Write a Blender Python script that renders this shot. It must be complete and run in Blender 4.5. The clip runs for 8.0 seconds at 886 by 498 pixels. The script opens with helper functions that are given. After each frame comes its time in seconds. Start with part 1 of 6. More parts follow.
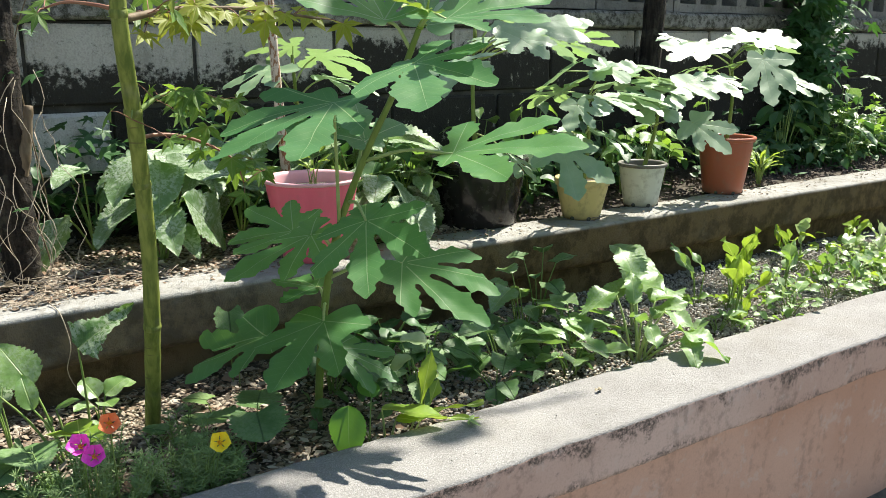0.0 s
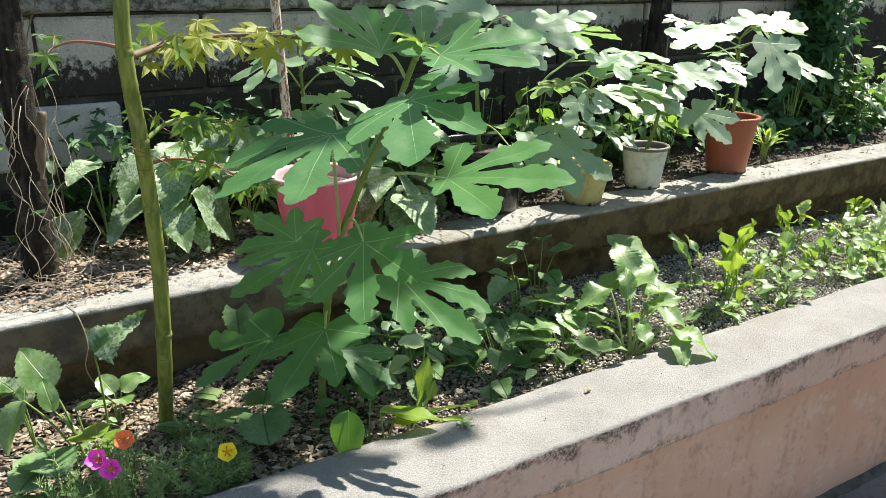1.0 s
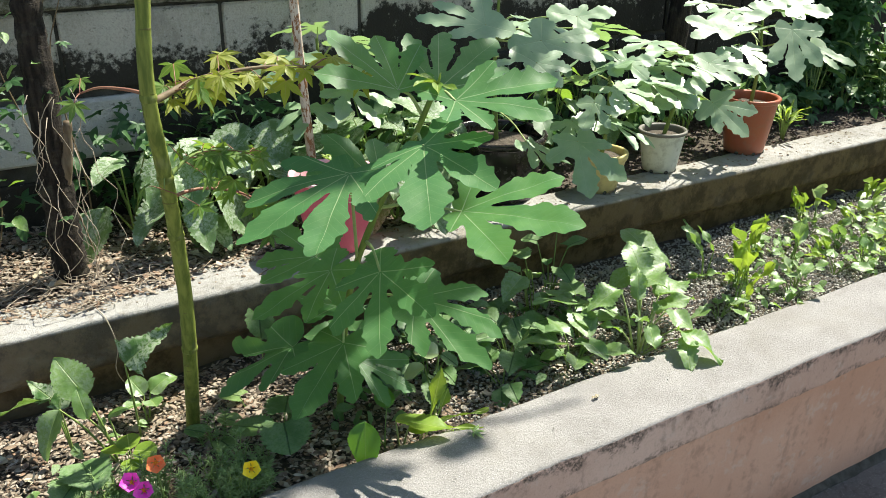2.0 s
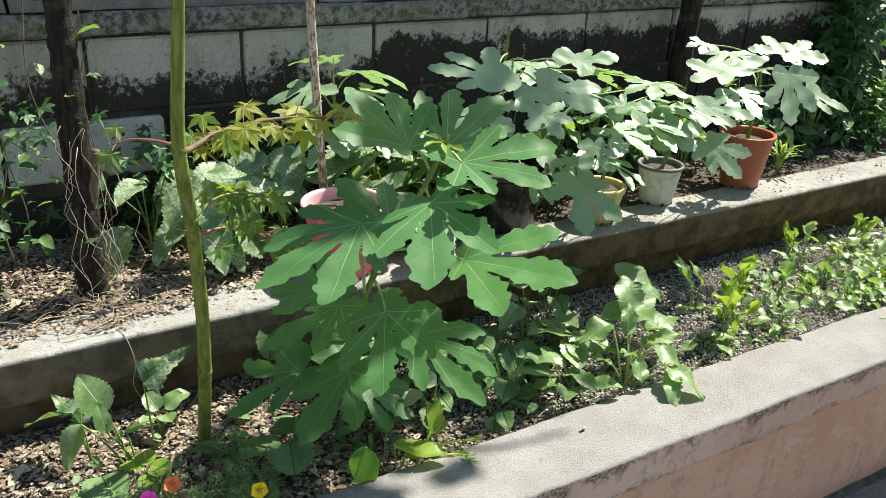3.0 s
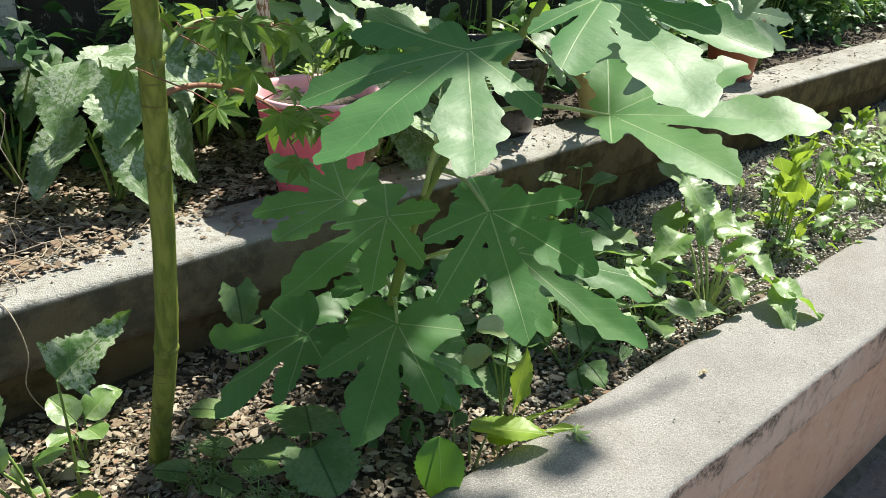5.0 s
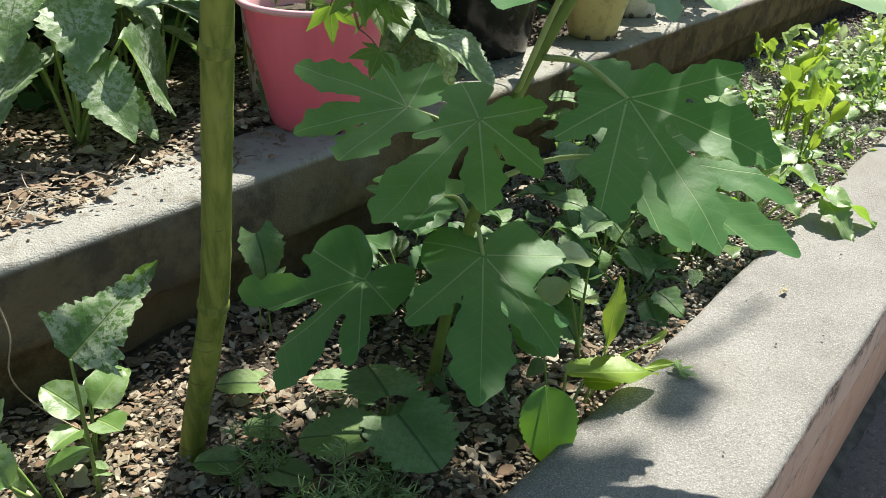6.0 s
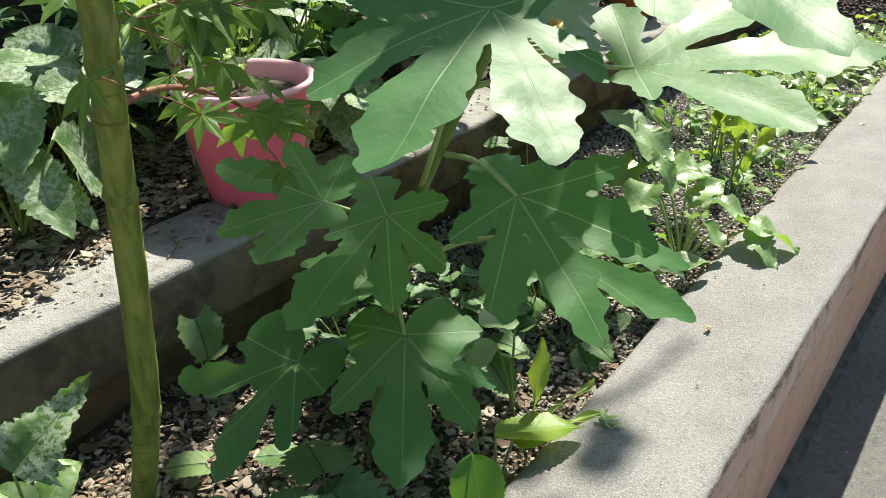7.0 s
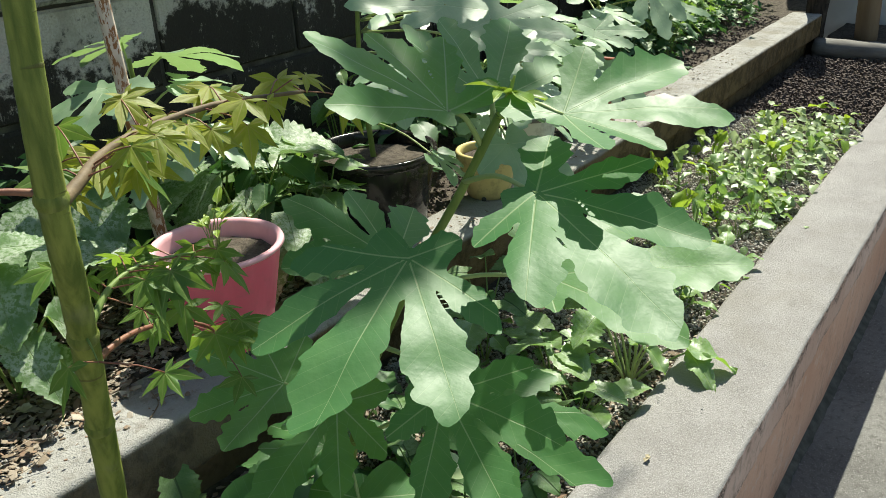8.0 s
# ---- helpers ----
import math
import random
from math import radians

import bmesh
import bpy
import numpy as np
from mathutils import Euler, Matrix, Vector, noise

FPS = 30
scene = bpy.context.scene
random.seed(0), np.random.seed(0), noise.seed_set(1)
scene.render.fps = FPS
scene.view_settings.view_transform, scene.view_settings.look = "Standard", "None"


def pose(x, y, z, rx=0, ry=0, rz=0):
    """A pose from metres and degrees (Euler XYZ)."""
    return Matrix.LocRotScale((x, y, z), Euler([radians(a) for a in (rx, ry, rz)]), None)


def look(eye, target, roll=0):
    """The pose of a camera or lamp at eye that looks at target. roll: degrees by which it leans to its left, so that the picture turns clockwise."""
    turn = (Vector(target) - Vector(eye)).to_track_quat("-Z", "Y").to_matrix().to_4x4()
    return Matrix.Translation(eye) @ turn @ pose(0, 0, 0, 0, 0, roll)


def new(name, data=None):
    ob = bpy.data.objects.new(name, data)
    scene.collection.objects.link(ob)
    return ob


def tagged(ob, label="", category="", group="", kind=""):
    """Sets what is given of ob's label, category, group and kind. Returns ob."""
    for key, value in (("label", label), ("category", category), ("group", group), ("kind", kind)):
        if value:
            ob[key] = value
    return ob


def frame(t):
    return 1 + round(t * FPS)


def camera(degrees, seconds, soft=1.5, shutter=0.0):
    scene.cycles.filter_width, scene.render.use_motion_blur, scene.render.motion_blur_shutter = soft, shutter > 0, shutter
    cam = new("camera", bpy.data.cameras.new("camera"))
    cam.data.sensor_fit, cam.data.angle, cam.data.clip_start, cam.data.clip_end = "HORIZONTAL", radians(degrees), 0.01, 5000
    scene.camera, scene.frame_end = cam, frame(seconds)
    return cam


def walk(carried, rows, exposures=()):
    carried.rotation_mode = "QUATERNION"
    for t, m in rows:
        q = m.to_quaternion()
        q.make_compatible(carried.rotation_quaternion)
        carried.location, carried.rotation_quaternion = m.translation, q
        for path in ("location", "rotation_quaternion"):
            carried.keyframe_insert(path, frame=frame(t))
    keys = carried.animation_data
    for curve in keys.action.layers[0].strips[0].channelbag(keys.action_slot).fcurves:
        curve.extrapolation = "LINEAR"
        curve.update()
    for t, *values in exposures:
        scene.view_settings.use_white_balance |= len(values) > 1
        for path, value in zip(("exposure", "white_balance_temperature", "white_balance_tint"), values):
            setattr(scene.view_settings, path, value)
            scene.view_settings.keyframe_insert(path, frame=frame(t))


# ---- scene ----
cam = camera(55.5, 8.0, 0.5)
PATH = [
    (0, (-0.033, 0.122, 1.292), (1.057, 1.729, 0.815), 0.1),
    (0.5, (-0.025, 0.091, 1.366), (1.042, 1.699, 0.841), 0.1),
    (1, (-0.016, 0.084, 1.446), (1.019, 1.676, 0.817), 0.3),
    (1.5, (-0.002, 0.093, 1.532), (0.994, 1.663, 0.797), 0.3),
    (2, (0.0, 0.097, 1.629), (0.964, 1.658, 0.831), 0.5),
    (2.2, (-0.009, 0.095, 1.672), (0.951, 1.656, 0.87), 1.0),
    (3.3, (-0.038, 0.041, 1.767), (0.93, 1.568, 0.913), 3.9),
    (3.5, (-0.039, 0.092, 1.752), (0.948, 1.585, 0.86), 5.0),
    (4, (-0.03, 0.248, 1.614), (1.032, 1.705, 0.748), 5.6),
    (4.2, (-0.041, 0.363, 1.524), (1.039, 1.815, 0.675), 4.9),
    (5.3, (-0.047, 0.755, 1.357), (1.27, 1.978, 0.479), 2.9),
    (5.5, (-0.076, 0.813, 1.331), (1.263, 1.994, 0.429), 2.9),
    (5.8, (-0.094, 0.903, 1.276), (1.28, 2.018, 0.343), 2.8),
    (6, (-0.08, 0.94, 1.239), (1.325, 2.024, 0.318), 2.5),
    (6.5, (-0.062, 0.961, 1.235), (1.357, 1.998, 0.28), 1.1),
    (7, (-0.042, 0.88, 1.347), (1.385, 1.933, 0.424), -0.9),
    (7.3, (-0.028, 0.849, 1.434), (1.413, 1.908, 0.54), -1.0),
    (7.5, (-0.032, 0.834, 1.486), (1.427, 1.877, 0.6), -1.2),
    (7.7, (-0.028, 0.82, 1.514), (1.438, 1.877, 0.657), -1.8),
    (8, (-0.036, 0.794, 1.547), (1.435, 1.87, 0.725), -2.6),
]
walk(cam, [(t, look(eye, target, roll)) for t, eye, target, roll in PATH], [(0.0, 1.34, 6700, 5), (4.5, 1.13, 6800, 3), (6.8, 1.10, 6800, 3), (8.0, 0.91, 6800, 0)])

# ---- light ----
SUN_DIR = Vector((0.66, 0.18, 1.0)).normalized()
sun = new("sun", bpy.data.lights.new("sun", "SUN"))
sun.data.energy, sun.data.angle, sun.data.color = 4.35, radians(0.53), (1.0, 0.958, 0.885)
sun.matrix_world = look(SUN_DIR * 12, (0, 0, 0))
world = bpy.data.worlds.new("sky")
scene.world = world
world.use_nodes = True
sky = world.node_tree.nodes.new("ShaderNodeTexSky")
sky.sky_type, sky.sun_disc = "NISHITA", False
sky.sun_elevation = math.asin(SUN_DIR.z)
sky.sun_rotation = math.atan2(SUN_DIR.x, SUN_DIR.y)
world.node_tree.links.new(sky.outputs["Color"], world.node_tree.nodes["Background"].inputs["Color"])
world.node_tree.nodes["Background"].inputs["Strength"].default_value = 0.068


# ---- materials ----
class Nodes:
    """A short way to write node trees."""

    def __init__(self, name):
        self.mat = bpy.data.materials.new(name)
        self.mat.use_nodes = True
        self.tree = self.mat.node_tree
        self.bsdf = self.tree.nodes["Principled BSDF"]
        self.out = self.tree.nodes["Material Output"]

    def link(self, a, b):
        self.tree.links.new(a, b)

    def put(self, socket, value):
        if isinstance(value, bpy.types.NodeSocket):
            self.link(value, socket)
        elif isinstance(value, tuple) and len(value) == 3 and socket.type == "RGBA":
            socket.default_value = (*value, 1)
        else:
            socket.default_value = value

    def math(self, op, a, b=0.0, c=0.0, clamp=False):
        n = self.tree.nodes.new("ShaderNodeMath")
        n.operation, n.use_clamp = op, clamp
        for i, v in enumerate((a, b, c)):
            self.put(n.inputs[i], v)
        return n.outputs[0]

    def mix(self, f, a, b, blend="MIX"):
        n = self.tree.nodes.new("ShaderNodeMix")
        n.data_type, n.blend_type = "RGBA", blend
        self.put(n.inputs[0], f), self.put(n.inputs[6], a), self.put(n.inputs[7], b)
        return n.outputs[2]

    def coords(self):
        return self.tree.nodes.new("ShaderNodeTexCoord").outputs["Object"]

    def place(self):
        return self.tree.nodes.new("ShaderNodeNewGeometry").outputs["Position"]

    def stretch(self, v, scale):
        n = self.tree.nodes.new("ShaderNodeMapping")
        self.put(n.inputs["Vector"], v)
        n.inputs["Scale"].default_value = scale
        return n.outputs[0]

    def noise(self, v, scale, detail=4.0, rough=0.55):
        n = self.tree.nodes.new("ShaderNodeTexNoise")
        self.put(n.inputs["Vector"], v)
        n.inputs["Scale"].default_value, n.inputs["Detail"].default_value, n.inputs["Roughness"].default_value = scale, detail, rough
        return n.outputs["Fac"]

    def ramp(self, f, lo, hi, a=0.0, b=1.0):
        n = self.tree.nodes.new("ShaderNodeMapRange")
        n.interpolation_type = "SMOOTHSTEP"
        for key, v in (("Value", f), ("From Min", lo), ("From Max", hi), ("To Min", a), ("To Max", b)):
            self.put(n.inputs[key], v)
        return n.outputs[0]

    def split(self, v):
        n = self.tree.nodes.new("ShaderNodeSeparateXYZ")
        self.put(n.inputs[0], v)
        return n.outputs

    def rand(self):
        return self.tree.nodes.new("ShaderNodeObjectInfo").outputs["Random"]

    def island(self):
        return self.tree.nodes.new("ShaderNodeNewGeometry").outputs["Random Per Island"]

    def bump(self, h, strength, dist):
        n = self.tree.nodes.new("ShaderNodeBump")
        self.put(n.inputs["Height"], h)
        n.inputs["Strength"].default_value, n.inputs["Distance"].default_value = strength, dist
        self.link(n.outputs[0], self.bsdf.inputs["Normal"])
        return n.outputs[0]

    def done(self, colour, rough=0.8, spec=0.4):
        self.put(self.bsdf.inputs["Base Color"], colour)
        self.put(self.bsdf.inputs["Roughness"], rough)
        self.bsdf.inputs["Specular IOR Level"].default_value = spec
        return self.mat


def leaf_material(name, dark, light, vein, glow, trans=0.3, rough=0.42, spacing=0.022, width=0.0013, mottle=0.0, blotch=(0.5, 0.55, 0.42), crinkle=0.25, sheen=0.5):
    """A leaf: blade, midrib and side veins from the blade's own along/across coordinates, light passing through."""
    n = Nodes(name)
    uv = n.tree.nodes.new("ShaderNodeUVMap").outputs[0]
    along, across = n.split(uv)[0], n.split(uv)[1]
    across = n.math("ABSOLUTE", across)
    pos = n.coords()
    taper = n.math("MAXIMUM", n.math("SUBTRACT", 1.15, n.math("MULTIPLY", along, 5.0)), 0.25)
    mid = n.ramp(n.math("DIVIDE", across, taper), width * 0.5, width * 1.3, 1.0, 0.0)
    q = n.math("FRACT", n.math("DIVIDE", n.math("SUBTRACT", along, n.math("MULTIPLY", across, 0.9)), spacing))
    side = n.math("ABSOLUTE", n.math("SUBTRACT", q, 0.5))
    side_vein = n.math("MULTIPLY", n.ramp(side, 0.0, 0.5 * width / spacing * 1.3, 1.0, 0.0), 0.30)
    fine = n.noise(pos, 420, 2)
    veins = n.math("MAXIMUM", mid, side_vein)
    broad = n.noise(pos, 22, 4)
    col = n.mix(n.ramp(broad, 0.3, 0.7), dark, light)
    col = n.mix(n.math("MULTIPLY", n.rand(), 0.5), col, light)
    col = n.mix(n.math("MULTIPLY", n.ramp(fine, 0.35, 0.75), 0.25), col, dark)
    if mottle:
        patches = n.math("MULTIPLY", n.ramp(n.noise(pos, 130, 7, 0.75), 0.45, 0.53), n.ramp(n.noise(pos, 20, 3), 0.38, 0.55))
        col = n.mix(n.math("MULTIPLY", patches, mottle), col, blotch)
    col = n.mix(n.math("MULTIPLY", veins, 0.62), col, vein)
    h = n.math("SUBTRACT", n.math("ADD", n.math("MULTIPLY", n.noise(pos, 75, 3), 0.7), n.math("MULTIPLY", side, 0.12)), n.math("MULTIPLY", mid, 0.6))
    normal = n.bump(h, crinkle, 0.003)
    n.done(col, n.ramp(broad, 0.2, 0.8, rough - 0.05, rough + 0.1), sheen)
    t = n.tree.nodes.new("ShaderNodeBsdfTranslucent")
    n.put(t.inputs["Color"], n.mix(n.math("MULTIPLY", veins, 0.5), n.mix(n.rand(), glow, light), vein))
    n.link(normal, t.inputs["Normal"])
    m = n.tree.nodes.new("ShaderNodeMixShader")
    m.inputs[0].default_value = trans
    n.link(n.bsdf.outputs[0], m.inputs[1]), n.link(t.outputs[0], m.inputs[2]), n.link(m.outputs[0], n.out.inputs["Surface"])
    return n.mat


def plain(name, a, b, scale=40.0, rough=0.8, bump=0.3, dist=0.002, fine=300.0, spec=0.4, stretch=(1, 1, 1)):
    """A surface of two close colours, mottled at two scales."""
    n = Nodes(name)
    p = n.stretch(n.coords(), stretch)
    big, small = n.noise(p, scale, 5), n.noise(p, fine, 3)
    col = n.mix(n.ramp(big, 0.3, 0.7), a, b)
    col = n.mix(n.math("MULTIPLY", n.ramp(small, 0.4, 0.7), 0.3), col, a)
    n.bump(n.math("ADD", big, n.math("MULTIPLY", small, 0.5)), bump, dist)
    return n.done(col, rough, spec)


def islands(name, colours, rough=0.85, bump=0.4):
    """Loose small pieces, each with a shade of its own."""
    n = Nodes(name)
    r = n.island()
    col = colours[0]
    for i, c in enumerate(colours[1:], 1):
        col = n.mix(n.ramp(r, (i - 0.55) / len(colours), (i - 0.45) / len(colours)), col, c)
    p = n.coords()
    col = n.mix(n.math("MULTIPLY", n.noise(p, 180, 4), 0.5), col, colours[0])
    n.bump(n.noise(p, 260, 3), bump, 0.002)
    return n.done(col, rough, 0.3)


def cap_top_material():
    n = Nodes("weathered_concrete")
    p = n.place()
    grain, mid, big = n.noise(p, 480, 4), n.noise(p, 210, 3), n.noise(p, 7, 5)
    col = n.mix(n.ramp(big, 0.3, 0.7), (0.222, 0.209, 0.201), (0.293, 0.279, 0.270))
    col = n.mix(n.math("MULTIPLY", n.ramp(grain, 0.48, 0.66), 0.5), col, (0.52, 0.495, 0.49))
    col = n.mix(n.math("MULTIPLY", n.ramp(mid, 0.5, 0.7), 0.45), col, (0.14, 0.130, 0.124))
    col = n.mix(n.math("MULTIPLY", n.ramp(n.noise(p, 2.2, 6, 0.65), 0.5, 0.68), 0.35), col, (0.20, 0.18, 0.15))
    col = n.mix(n.math("MULTIPLY", n.ramp(n.noise(p, 26, 4), 0.6, 0.72), 0.3), col, (0.15, 0.14, 0.12))
    n.bump(n.math("ADD", n.math("MULTIPLY", grain, 0.8), mid), 0.7, 0.0035)
    return n.done(col, 0.9, 0.25)


def paving_material():
    n = Nodes("pavement_concrete")
    p = n.place()
    grain, mid, big = n.noise(p, 300, 4, 0.6), n.noise(p, 55, 5, 0.65), n.noise(p, 3, 5)
    col = n.mix(n.ramp(big, 0.3, 0.7), (0.135, 0.13, 0.122), (0.205, 0.20, 0.188))
    col = n.mix(n.math("MULTIPLY", n.ramp(mid, 0.48, 0.66), 0.55), col, (0.075, 0.07, 0.063))
    col = n.mix(n.math("MULTIPLY", n.ramp(grain, 0.58, 0.68), 0.7), col, (0.42, 0.41, 0.39))
    n.bump(n.math("ADD", grain, mid), 0.7, 0.004)
    return n.done(col, 0.92, 0.25)


def pink_paint_material(name, a, b, low, high):
    """Weathered pink paint; low: stains all over, high: black grime along the cap's two edges."""
    n = Nodes(name)
    p = n.place()
    xyz = n.split(p)
    big, mid, fine = n.noise(p, 3.2, 5), n.noise(p, 42, 6, 0.7), n.noise(p, 260, 3)
    run = n.noise(n.stretch(p, (16, 0.2, 3)), 1.0, 5, 0.65)
    col = n.mix(n.ramp(big, 0.3, 0.7), a, b)
    col = n.mix(n.math("MULTIPLY", n.ramp(fine, 0.4, 0.75), 0.22), col, (0.36, 0.23, 0.17))
    pale = n.math("MULTIPLY", n.ramp(n.noise(p, 15, 5, 0.7), 0.56, 0.66), 0.4)
    col = n.mix(pale, col, (0.62, 0.50, 0.43))
    stain = n.math("MULTIPLY", n.ramp(n.math("ADD", n.math("MULTIPLY", mid, 0.5), n.math("MULTIPLY", run, 0.5)), 0.50, 0.62), low)
    col = n.mix(stain, col, (0.17, 0.115, 0.08))
    ragged = n.math("ADD", n.math("MULTIPLY", n.math("SUBTRACT", mid, 0.5), 0.075), n.math("MULTIPLY", n.math("SUBTRACT", n.noise(p, 9, 4, 0.6), 0.5), 0.12))
    upper = n.math("MULTIPLY", n.ramp(n.math("ADD", xyz[2], n.math("MULTIPLY", ragged, 1.3)), 0.604, 0.630), n.ramp(n.noise(p, 120, 6, 0.8), 0.40, 0.56))
    lower = n.math("MULTIPLY", n.ramp(n.math("ADD", xyz[2], n.math("MULTIPLY", ragged, 0.6)), 0.566, 0.548), n.ramp(n.noise(p, 90, 6, 0.8), 0.42, 0.58))
    edge = n.math("MULTIPLY", n.math("MAXIMUM", upper, n.math("MULTIPLY", lower, 0.8)), high)
    col = n.mix(n.math("MULTIPLY", edge, n.ramp(fine, 0.25, 0.55, 0.55, 1.0)), col, (0.075, 0.06, 0.048))
    n.bump(n.math("ADD", n.math("MULTIPLY", fine, 0.4), mid), 0.4, 0.003)
    return n.done(col, 0.82, 0.3)


def kerb_material():
    n = Nodes("old_dark_concrete")
    p = n.place()
    big, mid, fine = n.noise(p, 5, 5), n.noise(p, 45, 5, 0.65), n.noise(p, 380, 3)
    drip = n.noise(n.stretch(p, (9, 9, 14)), 1.0, 5)
    col = n.mix(n.ramp(big, 0.3, 0.7), (0.30, 0.29, 0.27), (0.40, 0.39, 0.37))
    col = n.mix(n.math("MULTIPLY", n.ramp(mid, 0.5, 0.7), 0.5), col, (0.13, 0.105, 0.07))
    col = n.mix(n.math("MULTIPLY", n.ramp(drip, 0.5, 0.68), 0.4), col, (0.19, 0.16, 0.10))
    col = n.mix(n.math("MULTIPLY", n.ramp(fine, 0.5, 0.75), 0.35), col, (0.44, 0.42, 0.39))
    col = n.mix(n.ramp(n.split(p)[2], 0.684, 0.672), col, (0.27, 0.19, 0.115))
    # face below the top edge browned: grime, plus the face's shade as colour
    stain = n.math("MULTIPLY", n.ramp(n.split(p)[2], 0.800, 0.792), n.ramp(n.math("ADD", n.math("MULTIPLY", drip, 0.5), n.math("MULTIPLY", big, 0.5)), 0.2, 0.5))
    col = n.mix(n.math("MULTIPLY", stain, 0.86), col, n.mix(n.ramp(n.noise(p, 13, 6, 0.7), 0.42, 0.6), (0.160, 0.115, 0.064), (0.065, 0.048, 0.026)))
    # brown mossy stain below the pots, with the fig leaves' shade in its colour
    brown_shade = n.math("MULTIPLY", n.ramp(n.split(p)[2], 0.806, 0.790), n.math("MULTIPLY", n.ramp(n.math("ADD", n.split(p)[0], n.math("MULTIPLY", n.math("SUBTRACT", big, 0.5), 0.9)), 0.60, 1.0), n.ramp(drip, 0.25, 0.5, 0.75, 1.0)))
    col = n.mix(brown_shade, col, n.mix(n.ramp(n.noise(p, 19, 6, 0.7), 0.4, 0.62), (0.175, 0.122, 0.058), (0.085, 0.060, 0.027)))
    n.bump(n.math("ADD", mid, n.math("MULTIPLY", fine, 0.5)), 0.9, 0.007)
    return n.done(col, 0.92, 0.2)


def block_material(name, pale, dark, moss_amount):
    n = Nodes(name)
    p = n.place()
    xyz = n.split(p)
    big, mid, fine = n.noise(p, 6, 6, 0.6), n.noise(p, 50, 5, 0.7), n.noise(p, 230, 3)
    col = n.mix(n.ramp(big, 0.3, 0.7), pale, tuple(0.8 * c for c in pale))
    col = n.mix(n.math("MULTIPLY", n.ramp(fine, 0.4, 0.7), 0.35), col, dark)
    col = n.mix(n.math("MULTIPLY", n.rand(), 0.25), col, dark)
    col = n.mix(n.math("MULTIPLY", n.ramp(n.noise(n.stretch(p, (1, 1, 0.55)), 9, 7, 0.7), 0.48, 0.66), 0.6), col, dark)
    # black algae grows up from the wet joint, with a ragged upper edge
    level = n.math("ADD", xyz[2], n.math("MULTIPLY", n.math("SUBTRACT", big, 0.5), -0.26))
    level = n.math("ADD", level, n.math("MULTIPLY", n.math("SUBTRACT", mid, 0.5), -0.17))
    # the stretch behind the pots is black to the ledge
    level = n.math("SUBTRACT", level, n.math("MULTIPLY", n.ramp(n.math("ADD", xyz[0], n.math("MULTIPLY", n.math("SUBTRACT", big, 0.5), 0.10)), 1.10, 1.15), 0.05))
    algae = n.math("MULTIPLY", n.math("MULTIPLY", n.ramp(level, 1.205, 1.245, 1.0, 0.0), n.ramp(n.noise(n.stretch(p, (1, 1, 0.6)), 48, 7, 0.8), 0.70, 0.58)), moss_amount)
    col = n.mix(n.math("MULTIPLY", algae, 0.95), col, (0.018, 0.016, 0.011))
    specks = n.math("MULTIPLY", n.ramp(mid, 0.56, 0.68), 0.55)
    col = n.mix(specks, col, (0.05, 0.05, 0.04))
    n.bump(n.math("ADD", mid, n.math("MULTIPLY", fine, 0.6)), 0.8, 0.006)
    return n.done(col, 0.92, 0.2)


def ledge_material():
    n = Nodes("mossy_ledge_concrete")
    p = n.place()
    mid, fine, big = n.noise(p, 45, 6, 0.7), n.noise(p, 220, 3), n.noise(p, 5, 4)
    col = n.mix(n.ramp(mid, 0.4, 0.62), (0.30, 0.29, 0.255), (0.07, 0.068, 0.052))
    col = n.mix(n.math("MULTIPLY", n.ramp(big, 0.45, 0.65), 0.4), col, (0.15, 0.16, 0.07))
    col = n.mix(n.math("MULTIPLY", n.ramp(fine, 0.5, 0.7), 0.4), col, (0.33, 0.325, 0.30))
    n.bump(n.math("ADD", mid, fine), 0.8, 0.006)
    return n.done(col, 0.95, 0.2)


def bark_material(name, a, b, ring, relief=0.002):
    n = Nodes(name)
    p = n.coords()
    long = n.noise(n.stretch(p, (90, 90, 14)), 1.0, 5)
    col = n.mix(n.ramp(long, 0.3, 0.7), a, b)
    rings = n.math("MULTIPLY", n.ramp(n.noise(n.stretch(p, (18, 18, 170)), 1.0, 3), 0.62, 0.72), ring)
    col = n.mix(rings, col, (0.10, 0.075, 0.03))
    col = n.mix(n.math("MULTIPLY", n.ramp(n.noise(p, 26, 4), 0.55, 0.75), 0.3), col, (0.22, 0.21, 0.15))
    n.bump(n.math("ADD", n.math("ADD", long, rings), n.noise(p, 95, 5, 0.7)), 0.5 if relief < 0.004 else 1.0, relief)
    return n.done(col, 0.6 if relief < 0.004 else 0.9, 0.3)


def plastic(name, colour, dirt, amount=0.5, rough=0.42):
    n = Nodes(name)
    p = n.coords()
    z = n.split(p)[2]
    streak = n.noise(n.stretch(p, (40, 40, 6)), 1.0, 4)
    grime = n.math("MULTIPLY", n.ramp(n.noise(p, 38, 5, 0.65), 0.48, 0.7), amount)
    col = n.mix(n.math("MULTIPLY", n.ramp(streak, 0.45, 0.7), 0.22), colour, tuple(min(1.0, c * 1.25 + 0.04) for c in colour))
    col = n.mix(grime, col, dirt)
    col = n.mix(n.ramp(n.math("ADD", z, n.math("MULTIPLY", streak, 0.03)), 0.015, 0.05, amount, 0.0), col, dirt)
    n.bump(n.noise(p, 160, 3), 0.12, 0.001)
    return n.done(col, n.ramp(grime, 0.0, 0.5, rough, 0.75), 0.45)


